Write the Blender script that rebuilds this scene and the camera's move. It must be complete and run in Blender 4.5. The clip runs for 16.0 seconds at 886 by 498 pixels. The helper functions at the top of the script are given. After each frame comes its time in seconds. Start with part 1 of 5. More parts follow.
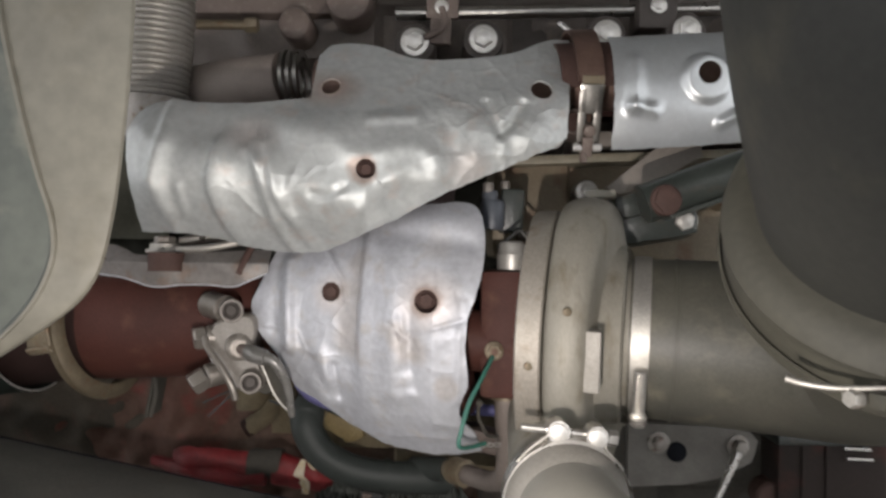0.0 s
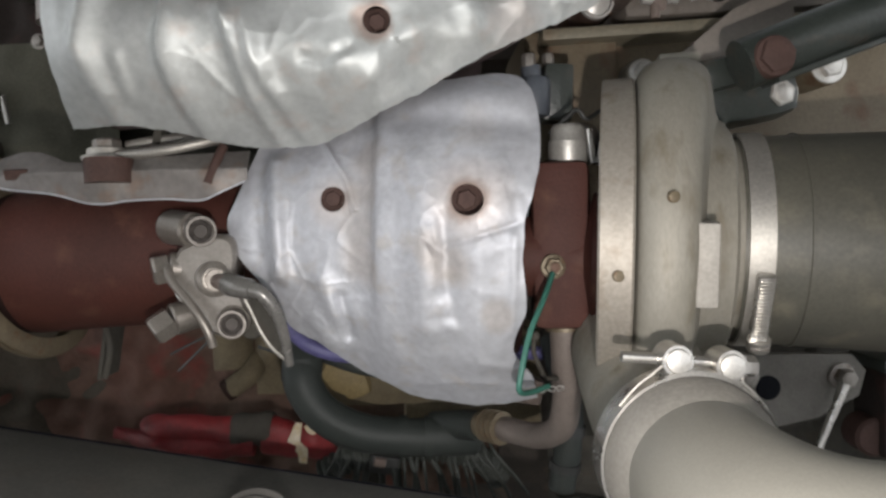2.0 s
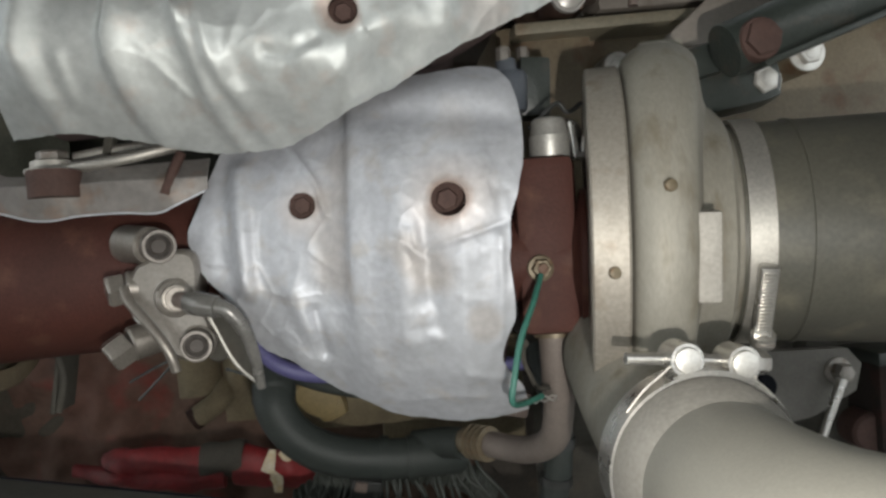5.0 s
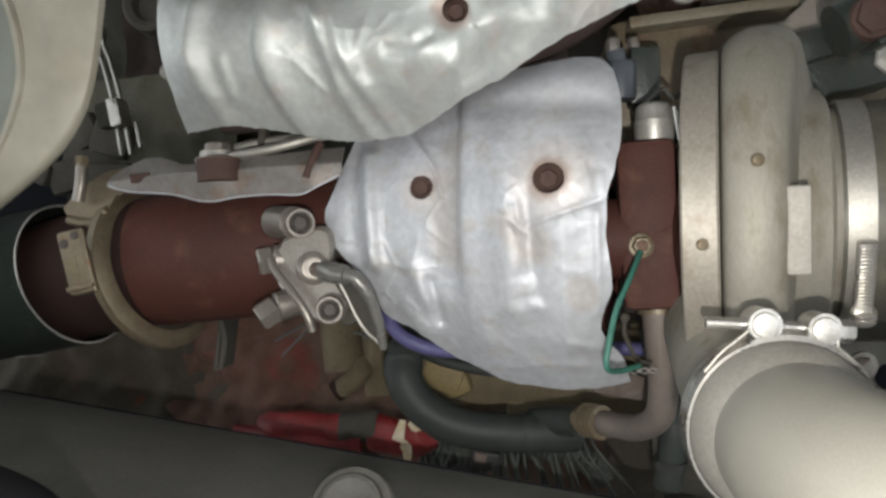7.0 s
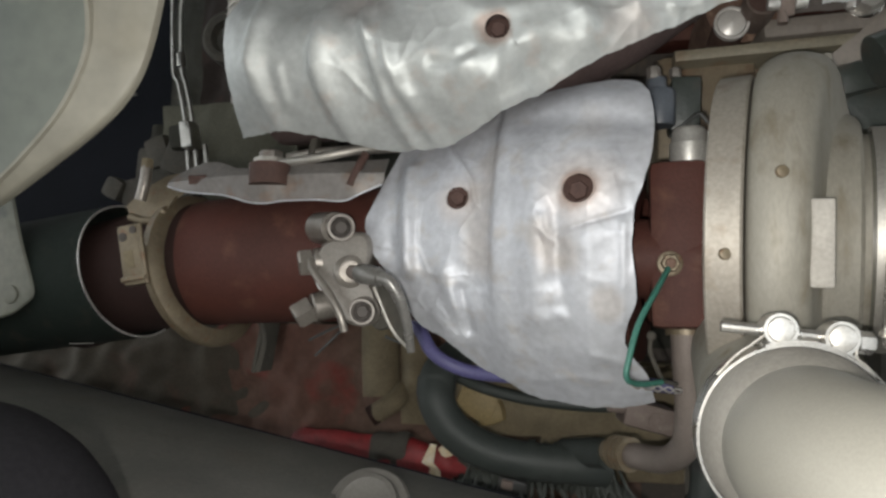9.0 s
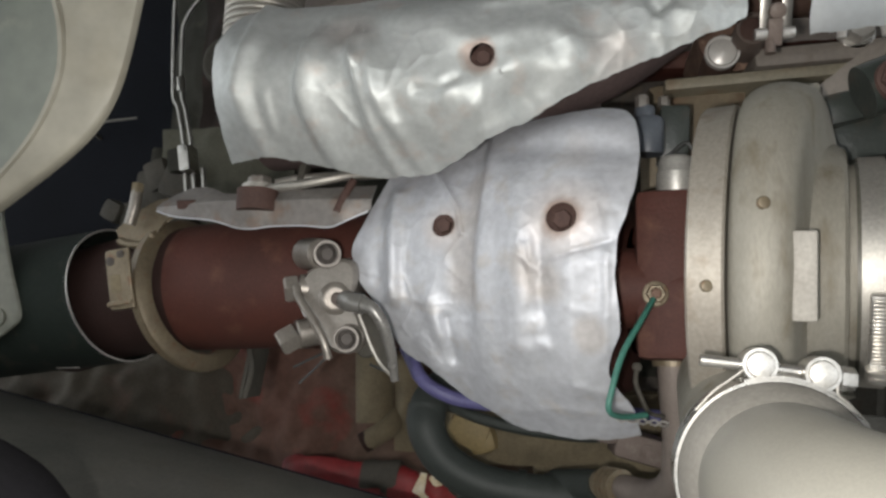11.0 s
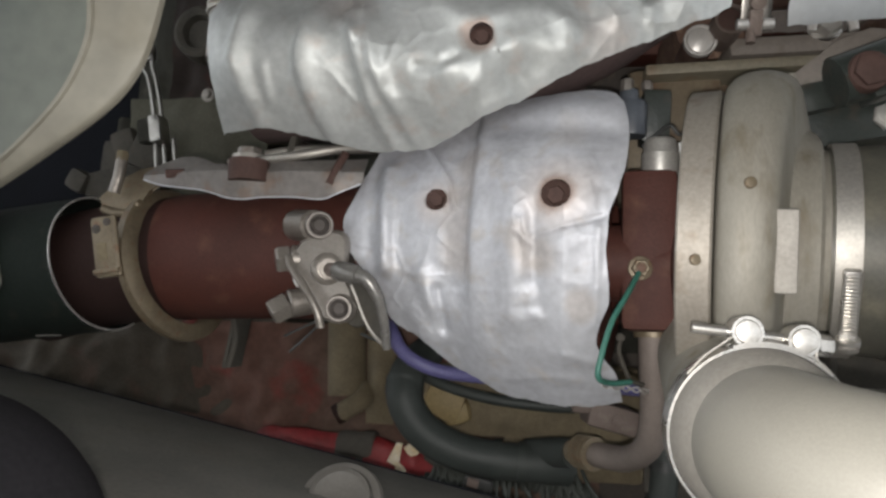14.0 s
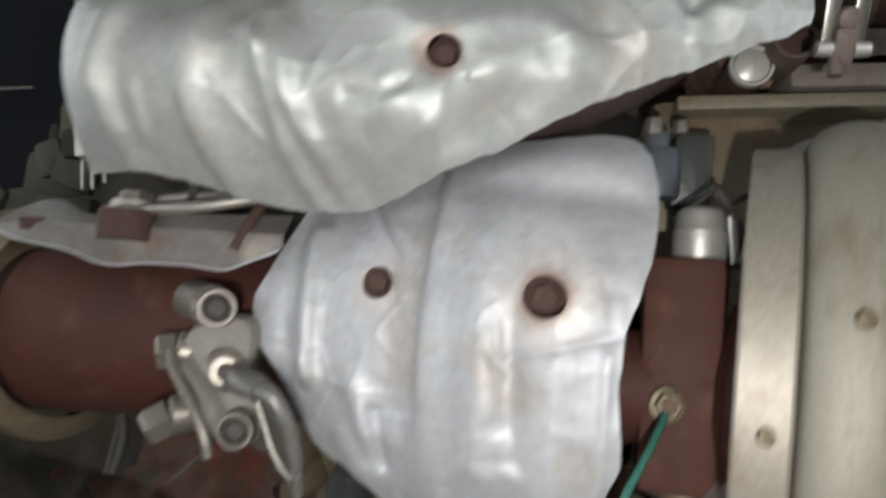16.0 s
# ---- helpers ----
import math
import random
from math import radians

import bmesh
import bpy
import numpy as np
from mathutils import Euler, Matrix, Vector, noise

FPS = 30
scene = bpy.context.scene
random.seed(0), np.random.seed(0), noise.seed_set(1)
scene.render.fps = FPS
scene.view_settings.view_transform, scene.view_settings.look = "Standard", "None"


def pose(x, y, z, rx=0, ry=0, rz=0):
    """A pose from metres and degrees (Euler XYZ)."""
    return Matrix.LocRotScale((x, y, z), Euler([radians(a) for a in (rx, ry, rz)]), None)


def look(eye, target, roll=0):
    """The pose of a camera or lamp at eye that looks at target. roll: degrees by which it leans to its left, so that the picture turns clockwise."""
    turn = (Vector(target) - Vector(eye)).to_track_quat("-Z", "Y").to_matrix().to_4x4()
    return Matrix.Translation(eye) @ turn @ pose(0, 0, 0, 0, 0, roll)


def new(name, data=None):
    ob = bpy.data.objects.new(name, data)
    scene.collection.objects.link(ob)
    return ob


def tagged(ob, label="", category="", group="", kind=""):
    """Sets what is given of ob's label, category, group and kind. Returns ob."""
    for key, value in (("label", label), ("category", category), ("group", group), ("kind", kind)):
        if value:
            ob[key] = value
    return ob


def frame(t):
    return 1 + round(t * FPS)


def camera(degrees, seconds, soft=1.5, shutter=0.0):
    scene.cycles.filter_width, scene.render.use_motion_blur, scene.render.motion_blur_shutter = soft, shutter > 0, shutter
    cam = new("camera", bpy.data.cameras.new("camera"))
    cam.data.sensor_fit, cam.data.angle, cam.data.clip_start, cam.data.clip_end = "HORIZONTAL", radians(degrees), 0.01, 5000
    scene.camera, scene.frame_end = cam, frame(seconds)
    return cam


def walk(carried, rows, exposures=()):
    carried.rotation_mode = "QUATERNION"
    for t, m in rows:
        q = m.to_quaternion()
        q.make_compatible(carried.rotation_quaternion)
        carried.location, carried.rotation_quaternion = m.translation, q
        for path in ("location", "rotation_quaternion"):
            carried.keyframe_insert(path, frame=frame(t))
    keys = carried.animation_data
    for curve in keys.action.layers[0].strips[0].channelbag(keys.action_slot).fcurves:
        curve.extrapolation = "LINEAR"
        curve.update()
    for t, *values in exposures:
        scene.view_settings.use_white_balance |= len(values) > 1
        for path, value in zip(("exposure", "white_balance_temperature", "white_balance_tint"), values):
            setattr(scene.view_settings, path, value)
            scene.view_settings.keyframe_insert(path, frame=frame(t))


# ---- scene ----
cam = camera(62.3, 16.0, soft=2.8, shutter=0.35)
PATH = [
    (0, (0.017, 0.05, 1.206), (-0.011, 2.049, 1.221), 0.7),
    (0.5, (-0.006, 0.012, 1.2), (0.091, 2.009, 1.142), 1.7),
    (1, (-0.04, 0.177, 1.188), (0.151, 2.166, 1.102), -1.5),
    (1.5, (-0.029, 0.218, 1.175), (0.05, 2.214, 1.066), -2.8),
    (2, (-0.035, 0.217, 1.155), (0.018, 2.215, 1.065), -1.7),
    (2.5, (-0.035, 0.196, 1.159), (0.054, 2.193, 1.094), -1.8),
    (3, (-0.024, 0.208, 1.162), (0.111, 2.203, 1.133), -2.7),
    (3.2, (-0.019, 0.236, 1.156), (0.133, 2.229, 1.115), -3.3),
    (5.3, (-0.055, 0.251, 1.141), (0.085, 2.245, 1.091), -4.2),
    (5.5, (-0.061, 0.23, 1.133), (-0.15, 2.227, 1.073), -2.0),
    (6, (-0.025, 0.201, 1.145), (-0.272, 2.186, 1.109), -1.6),
    (6.5, (-0.006, 0.158, 1.154), (-0.239, 2.144, 1.162), 0.3),
    (7, (-0.015, 0.206, 1.124), (-0.273, 2.19, 1.119), -3.3),
    (7.5, (-0.003, 0.211, 1.096), (-0.327, 2.182, 1.206), -1.1),
    (8, (0.007, 0.21, 1.088), (-0.367, 2.169, 1.245), 0.2),
    (8.5, (0.014, 0.195, 1.08), (-0.386, 2.146, 1.26), 0.1),
    (8.7, (0.007, 0.195, 1.084), (-0.399, 2.146, 1.244), 0.2),
    (10.8, (0.02, 0.207, 1.086), (-0.425, 2.144, 1.3), 1.4),
    (11, (0.023, 0.203, 1.089), (-0.412, 2.142, 1.311), 1.0),
    (11.5, (0.006, 0.211, 1.092), (-0.431, 2.151, 1.307), 1.7),
    (12, (0.002, 0.207, 1.09), (-0.446, 2.146, 1.296), 1.7),
    (12.5, (-0.002, 0.191, 1.081), (-0.321, 2.153, 1.31), 1.4),
    (13, (0.0, 0.183, 1.077), (-0.299, 2.145, 1.321), -0.9),
    (13.5, (-0.004, 0.175, 1.077), (-0.301, 2.135, 1.335), 1.1),
    (14, (-0.006, 0.181, 1.08), (-0.307, 2.15, 1.255), 1.7),
    (14.5, (-0.012, 0.199, 1.08), (-0.349, 2.163, 1.255), 3.1),
    (15, (-0.023, 0.251, 1.088), (-0.387, 2.207, 1.295), 3.3),
    (15.5, (-0.043, 0.266, 1.091), (-0.122, 2.247, 1.352), 0.6),
    (15.9, (-0.02, 0.332, 1.118), (-0.306, 2.297, 1.361), 4.0),
    (16, (-0.001, 0.35, 1.154), (-0.312, 2.318, 1.332), 3.8),
]
walk(cam, [(t, look(eye, target, roll)) for t, eye, target, roll in PATH],
     [(0, 0.02, 6650, 17), (0.5, 0.08, 6650, 18), (1, 0.28, 6620, 17), (1.5, 0.0, 6600, 16), (2, -0.04, 6500, 15), (2.5, -0.08, 6500, 14), (3, 0.0, 6500, 13), (5.5, -0.09, 6500, 10), (6, 0.0, 6500, 10), (7, 0.10, 6500, 11), (8.5, -0.05, 6500, 11),
      (11, 0.02, 6500, 12), (12, 0.03, 6500, 13), (12.5, -0.03, 6500, 14), (14, -0.10, 6500, 14), (14.5, -0.03, 6500, 13), (15, 0.19, 6500, 12), (15.5, -0.03, 6500, 12), (16, 0.06, 6500, 11)])

# ---- light: a small phone lamp beside the lens, and a dim workshop round it ----
world = bpy.data.worlds.new("workshop_gloom")
scene.world = world
world.use_nodes = True
world.node_tree.nodes["Background"].inputs[0].default_value = (0.91, 0.955, 0.965, 1)
world.node_tree.nodes["Background"].inputs[1].default_value = 1.62
flash = bpy.data.lights.new("phone_lamp", "SPOT")
flash.energy, flash.color, flash.shadow_soft_size = 9.2, (1.0, 0.965, 0.90), 0.004
flash.spot_size, flash.spot_blend = radians(114), 1.0
lamp = new("phone_lamp", flash)
lamp.matrix_world = look((-0.008, 0.165, 1.066), (0.006, 0.75, 1.146))


# ---- materials ----
def material(name, base, rough=0.5, metal=0.0, second=None, scale=30.0, spread=0.5, bump=0.15, fine=400.0, third=None, stretch=None, coat=0.0, bump_dist=0.001, spots=(), speckle=0.45, spec=0.5):
    """A worn surface: base and second mixed by broad noise, third in small specks, with fine relief and uneven gloss."""
    m = bpy.data.materials.new(name)
    m.use_nodes = True
    nt = m.node_tree
    n, link = nt.nodes, nt.links.new
    b = n["Principled BSDF"]
    co = n.new("ShaderNodeTexCoord")
    mp = n.new("ShaderNodeMapping")
    if stretch:
        mp.inputs["Scale"].default_value = stretch
    link(co.outputs["Object"], mp.inputs["Vector"])
    big = n.new("ShaderNodeTexNoise")
    big.inputs["Scale"].default_value, big.inputs["Detail"].default_value, big.inputs["Roughness"].default_value = scale, 5.0, 0.62
    link(mp.outputs["Vector"], big.inputs["Vector"])
    small = n.new("ShaderNodeTexNoise")
    small.inputs["Scale"].default_value, small.inputs["Detail"].default_value = fine, 3.0
    link(mp.outputs["Vector"], small.inputs["Vector"])
    ramp = n.new("ShaderNodeValToRGB")
    ramp.color_ramp.elements[0].position, ramp.color_ramp.elements[1].position = 0.5 - spread * 0.35, 0.5 + spread * 0.35
    ramp.color_ramp.elements[0].color = (*base, 1)
    ramp.color_ramp.elements[1].color = (*(second or [c * 0.75 for c in base]), 1)
    link(big.outputs["Fac"], ramp.inputs["Fac"])
    colour = ramp.outputs["Color"]
    if third:
        mid = n.new("ShaderNodeTexNoise")
        mid.inputs["Scale"].default_value, mid.inputs["Detail"].default_value = scale * 3.1, 6.0
        link(mp.outputs["Vector"], mid.inputs["Vector"])
        cut = n.new("ShaderNodeMapRange")
        cut.inputs["From Min"].default_value, cut.inputs["From Max"].default_value = 0.56, 0.72
        link(mid.outputs["Fac"], cut.inputs["Value"])
        mix = n.new("ShaderNodeMix")
        mix.data_type = "RGBA"
        link(cut.outputs["Result"], mix.inputs[0])
        link(colour, mix.inputs[6])
        mix.inputs[7].default_value = (*third, 1)
        colour = mix.outputs[2]
    for hx, hy, hz, reach, stain in spots:         # rust bleeding out round a hole, dirt in a fold, a darker patch
        far = n.new("ShaderNodeVectorMath")
        far.operation = "DISTANCE"
        link(co.outputs["Object"], far.inputs[0])
        far.inputs[1].default_value = (hx, hy, hz)
        wob = n.new("ShaderNodeMath")
        wob.operation = "MULTIPLY_ADD"
        link(big.outputs["Fac"], wob.inputs[0])
        wob.inputs[1].default_value = 0.03
        link(far.outputs["Value"], wob.inputs[2])
        fall = n.new("ShaderNodeMapRange")
        fall.inputs["From Min"].default_value, fall.inputs["From Max"].default_value = 0.026, 0.026 + reach
        fall.inputs["To Min"].default_value, fall.inputs["To Max"].default_value = 0.70, 0.0
        link(wob.outputs[0], fall.inputs["Value"])
        ring = n.new("ShaderNodeMix")
        ring.data_type = "RGBA"
        link(fall.outputs["Result"], ring.inputs[0])
        link(colour, ring.inputs[6])
        ring.inputs[7].default_value = (*stain, 1)
        colour = ring.outputs[2]
    speck = n.new("ShaderNodeMix")
    speck.data_type, speck.blend_type = "RGBA", "MULTIPLY"
    speck.inputs[0].default_value = speckle
    link(colour, speck.inputs[6])
    grey = n.new("ShaderNodeMapRange")
    grey.inputs["From Min"].default_value, grey.inputs["From Max"].default_value = 0.3, 0.7
    grey.inputs["To Min"].default_value, grey.inputs["To Max"].default_value = 0.65, 1.15
    link(small.outputs["Fac"], grey.inputs["Value"])
    link(grey.outputs["Result"], speck.inputs[7])
    link(speck.outputs[2], b.inputs["Base Color"])
    gloss = n.new("ShaderNodeMapRange")
    gloss.inputs["To Min"].default_value, gloss.inputs["To Max"].default_value = max(0.05, rough - 0.12), min(1.0, rough + 0.14)
    link(big.outputs["Fac"], gloss.inputs["Value"])
    link(gloss.outputs["Result"], b.inputs["Roughness"])
    b.inputs["Metallic"].default_value = metal
    b.inputs["Specular IOR Level"].default_value = spec
    b.inputs["Coat Weight"].default_value = coat
    if bump:
        bp = n.new("ShaderNodeBump")
        bp.inputs["Strength"].default_value, bp.inputs["Distance"].default_value = bump, bump_dist
        both = n.new("ShaderNodeMath")
        both.operation = "MULTIPLY_ADD"
        link(big.outputs["Fac"], both.inputs[0])
        both.inputs[1].default_value = 2.0
        link(small.outputs["Fac"], both.inputs[2])
        link(both.outputs[0], bp.inputs["Height"])
        link(bp.outputs["Normal"], b.inputs["Normal"])
    return m


RUSTY, CREAM, DIRT_DARK = (0.34, 0.235, 0.185), (0.66, 0.59, 0.545), (0.46, 0.428, 0.405)
# The last spot darkens a band below the turbine shield's top edge.
SHIELD = material("aluminised_sheet", (0.60, 0.615, 0.645), 0.58, 0.42, (0.475, 0.487, 0.515), 16, 0.9, 0.10, 150, speckle=0.32, third=(0.50, 0.485, 0.475), bump_dist=0.0008, spots=[(-0.006, 0.686, 1.165, 0.024, CREAM), (-0.006, 0.686, 1.165, 0.006, RUSTY), (-0.098, 0.735, 1.170, 0.016, CREAM), (-0.098, 0.735, 1.170, 0.004, RUSTY), (-0.076, 0.738, 1.196, 0.010, DIRT_DARK), (-0.079, 0.733, 1.172, 0.012, DIRT_DARK), (-0.080, 0.729, 1.148, 0.012, DIRT_DARK), (-0.081, 0.728, 1.124, 0.010, DIRT_DARK), (-0.032, 0.690, 1.136, 0.008, DIRT_DARK), (-0.020, 0.690, 1.125, 0.010, DIRT_DARK), (0.014, 0.700, 1.088, 0.006, DIRT_DARK), (0.000, 0.700, 1.225, 0.016, DIRT_DARK)])
SHIELD_LONG = material("heat_dulled_sheet", (0.575, 0.598, 0.585), 0.53, 0.50, (0.445, 0.466, 0.455), 16, 0.9, 0.10, 150, speckle=0.30, third=(0.50, 0.475, 0.445), bump_dist=0.0008, spots=[(-0.062, 0.684, 1.279, 0.005, RUSTY), (-0.101, 0.737, 1.364, 0.026, RUSTY), (0.099, 0.745, 1.363, 0.006, DIRT_DARK), (-0.165, 0.70, 1.315, 0.020, DIRT_DARK), (0.030, 0.71, 1.285, 0.016, DIRT_DARK)])
SHIELD_BRIGHT = material("bright_sheet", (0.64, 0.67, 0.68), 0.40, 0.70, (0.52, 0.55, 0.555), 14, 0.8, 0.06, 200, speckle=0.15)
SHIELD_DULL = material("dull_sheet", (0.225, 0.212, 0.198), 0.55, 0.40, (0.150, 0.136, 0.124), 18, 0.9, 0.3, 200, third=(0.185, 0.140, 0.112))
CAST = material("cast_aluminium", (0.305, 0.289, 0.248), 0.62, 0.30, (0.222, 0.208, 0.168), 15, 0.8, 0.14, 420, speckle=0.32, third=(0.188, 0.165, 0.122), stretch=(1.5, 1.0, 0.55))
MACHINED = material("machined_aluminium", (0.37, 0.345, 0.298), 0.54, 0.50, (0.295, 0.264, 0.222), 17, 0.8, 0.10, 400, third=(0.25, 0.212, 0.168))
ELBOW = material("pale_cast_elbow", (0.34, 0.328, 0.28), 0.5, 0.1, (0.285, 0.272, 0.233), 14, 0.9, 0.06, 800, speckle=0.2)
STEEL = material("zinc_steel", (0.66, 0.65, 0.62), 0.28, 0.85, (0.48, 0.46, 0.42), 60, 0.8, 0.1, 600)
BOLT = material("zinc_bolt", (0.72, 0.71, 0.68), 0.35, 0.6, (0.55, 0.53, 0.48), 120, 0.8, 0.15, 900)
FITTING = material("pale_zinc_fitting", (0.50, 0.49, 0.455), 0.40, 0.45, (0.36, 0.35, 0.32), 60, 0.8, 0.15, 600)
VALVE_CAST = material("dull_zinc_casting", (0.290, 0.266, 0.235), 0.33, 0.55, (0.205, 0.184, 0.160), 50, 0.8, 0.2, 500)
CLAMP = material("bright_clamp_steel", (0.74, 0.73, 0.70), 0.38, 0.65, (0.62, 0.60, 0.56), 50, 0.8, 0.06, 500)
DULL_STEEL = material("grey_steel", (0.36, 0.34, 0.31), 0.45, 0.55, (0.22, 0.20, 0.18), 40, 0.8, 0.25, 500, third=(0.16, 0.10, 0.07))
RED_RUST = material("rust_red_casting", (0.092, 0.030, 0.0215), 0.60, 0.0, (0.052, 0.022, 0.017), 11, 0.8, 0.35, 500, third=(0.108, 0.050, 0.034), spec=0.25)
RUST = material("brown_rust", (0.20, 0.12, 0.085), 0.7, 0.1, (0.12, 0.07, 0.05), 40, 0.8, 0.4, 500, third=(0.30, 0.20, 0.14))
BROWN = material("heat_browned_steel", (0.23, 0.15, 0.12), 0.4, 0.6, (0.13, 0.08, 0.065), 45, 0.8, 0.2, 500)
LOOM = material("dusty_black_conduit", (0.056, 0.062, 0.053), 0.6, 0.0, (0.034, 0.040, 0.034), 40, 0.9, 0.3, 500)
RUBBER = material("black_rubber", (0.027, 0.034, 0.031), 0.55, 0.0, (0.045, 0.051, 0.046), 25, 0.9, 0.2, 500, spec=0.35)
INTAKE = material("dusty_grey_hose", (0.108, 0.102, 0.080), 0.48, 0.0, (0.058, 0.058, 0.048), 12, 0.9, 0.10, 400, third=(0.125, 0.116, 0.088))
DUCT_DARK = material("dark_smooth_duct", (0.034, 0.034, 0.029), 0.6, 0.0, (0.024, 0.025, 0.022), 6, 0.9, 0.05, 200, third=(0.052, 0.050, 0.038))
DUCT = material("dark_dusty_duct", (0.070, 0.066, 0.048), 0.65, 0.0, (0.040, 0.039, 0.031), 7, 0.9, 0.06, 200, third=(0.078, 0.074, 0.055))
BLACK = material("black_paint", (0.025, 0.028, 0.028), 0.42, 0.0, (0.045, 0.045, 0.042), 25, 0.9, 0.2, 400)
BEIGE = material("oily_pale_casting", (0.31, 0.278, 0.205), 0.5, 0.1, (0.155, 0.140, 0.100), 13, 0.9, 0.4, 300, third=(0.235, 0.175, 0.115))
DARK_BLOCK = material("grimy_engine_paint", (0.098, 0.080, 0.062), 0.7, 0.0, (0.060, 0.053, 0.048), 10, 0.9, 0.5, 200, third=(0.13, 0.10, 0.07))
RED_PAINT = material("red_engine_paint", (0.152, 0.066, 0.050), 0.8, 0.0, (0.118, 0.098, 0.074), 4, 0.75, 0.4, 120, third=(0.235, 0.038, 0.033), spec=0.3)
RED_BRIGHT = material("bright_red_plastic", (0.30, 0.022, 0.026), 0.6, 0.0, (0.13, 0.022, 0.020), 24, 0.6, 0.3, 200)
TAIL = material("sooty_green_pipe", (0.016, 0.022, 0.018), 0.82, 0.0, (0.012, 0.016, 0.013), 14, 0.9, 0.2, 300, third=(0.030, 0.030, 0.023), spec=0.15)
OLIVE = material("dusty_olive_casting", (0.046, 0.045, 0.035), 0.85, 0.0, (0.026, 0.026, 0.022), 9, 0.9, 0.3, 300, third=(0.060, 0.056, 0.043), spec=0.2)
RAIL = material("chassis_paint", (0.215, 0.205, 0.180), 0.62, 0.0, (0.100, 0.101, 0.091), 5, 0.7, 0.25, 300, third=(0.150, 0.140, 0.120))
ARM_BLACK = material("oily_black_casting", (0.024, 0.031, 0.028), 0.36, 0.0, (0.046, 0.053, 0.046), 22, 0.9, 0.4, 300, third=(0.060, 0.055, 0.045))
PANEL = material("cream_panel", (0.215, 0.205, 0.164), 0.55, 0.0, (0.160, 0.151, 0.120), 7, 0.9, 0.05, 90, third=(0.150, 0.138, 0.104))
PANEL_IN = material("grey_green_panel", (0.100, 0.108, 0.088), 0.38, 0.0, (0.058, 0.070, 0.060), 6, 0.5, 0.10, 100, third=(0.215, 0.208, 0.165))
PANEL_OLD = material("weathered_cream_paint", (0.195, 0.190, 0.150), 0.55, 0.0, (0.105, 0.112, 0.090), 11, 0.6, 0.10, 150, third=(0.060, 0.076, 0.064))
ORANGE = material("orange_silicone", (0.37, 0.185, 0.125), 0.55, 0.0, (0.31, 0.150, 0.10), 20, 0.9, 0.1, 500)
GREEN = material("green_wire", (0.045, 0.17, 0.13), 0.5, 0.0, (0.035, 0.13, 0.10), 60, 0.8, 0.1, 400)
PURPLE = material("violet_hose", (0.135, 0.130, 0.29), 0.5, 0.0, (0.10, 0.095, 0.22), 40, 0.8, 0.1, 400)
OCHRE = material("ochre_dirt_plastic", (0.30, 0.23, 0.10), 0.6, 0.0, (0.19, 0.14, 0.065), 25, 0.8, 0.3, 300)
TAUPE_PAINT = material("plain_taupe_paint", (0.235, 0.208, 0.180), 0.6, 0.0, (0.190, 0.168, 0.145), 14, 0.9, 0.15, 300, third=(0.165, 0.135, 0.110), speckle=0.3)
MATT_BLACK = material("matt_black_surface", (0.015, 0.014, 0.017), 0.9, 0.0, (0.024, 0.023, 0.024), 9, 0.9, 0.2, 300, spec=0.1)
MAUVE = material("dusty_mauve_casting", (0.112, 0.078, 0.074), 0.75, 0.0, (0.074, 0.054, 0.052), 10, 0.9, 0.3, 300, third=(0.13, 0.095, 0.085), spec=0.3)
BROWN_DUST = material("brown_dusty_casting", (0.112, 0.095, 0.073), 0.8, 0.0, (0.052, 0.049, 0.041), 7, 0.8, 0.4, 250, third=(0.105, 0.074, 0.058), spec=0.25)
OLIVE_LIT = material("lit_olive_casting", (0.125, 0.122, 0.092), 0.85, 0.0, (0.075, 0.074, 0.058), 9, 0.9, 0.3, 300, spec=0.2)
STUD = material("dusty_stud_steel", (0.125, 0.118, 0.104), 0.6, 0.1, (0.078, 0.074, 0.066), 25, 0.9, 0.25, 400)
# Near-black that stands for deep shade: rear cover, plate hole, rail edge.
PIT = material("shade_black", (0.010, 0.011, 0.015), 0.9, 0.0, (0.010, 0.011, 0.013), 12, 0.9, 0.2, 200, spec=0.1)
STAINED = material("oil_stained_casting", (0.255, 0.216, 0.146), 0.55, 0.05, (0.120, 0.090, 0.058), 8, 0.75, 0.4, 300, third=(0.135, 0.078, 0.044))
PALE_CAP = material("pale_zinc_cap", (0.76, 0.75, 0.72), 0.34, 0.25, (0.62, 0.60, 0.56), 70, 0.8, 0.08, 500, speckle=0.2)
VALVE_TUBE = material("glossy_grey_tube", (0.205, 0.198, 0.184), 0.24, 0.35, (0.140, 0.135, 0.125), 60, 0.8, 0.12, 500)
VALVE_DARK = material("worn_dark_zinc", (0.225, 0.205, 0.182), 0.36, 0.5, (0.165, 0.148, 0.132), 60, 0.8, 0.2, 500)
BORE = material("rusty_bolt_steel", (0.090, 0.052, 0.043), 0.7, 0.0, (0.066, 0.042, 0.036), 60, 0.8, 0.3, 400, spec=0.2)
TAUPE = material("oily_bolt_end", (0.075, 0.062, 0.053), 0.65, 0.0, (0.052, 0.044, 0.038), 90, 0.8, 0.2, 500)
HEAD = material("dusty_brown_head", (0.135, 0.112, 0.096), 0.65, 0.0, (0.085, 0.072, 0.062), 14, 0.9, 0.25, 400, third=(0.16, 0.13, 0.105))
DARK_RUST = material("dark_rust_casting", (0.040, 0.030, 0.026), 0.85, 0.0, (0.024, 0.021, 0.019), 8, 0.9, 0.3, 300, third=(0.062, 0.030, 0.025), spec=0.2)
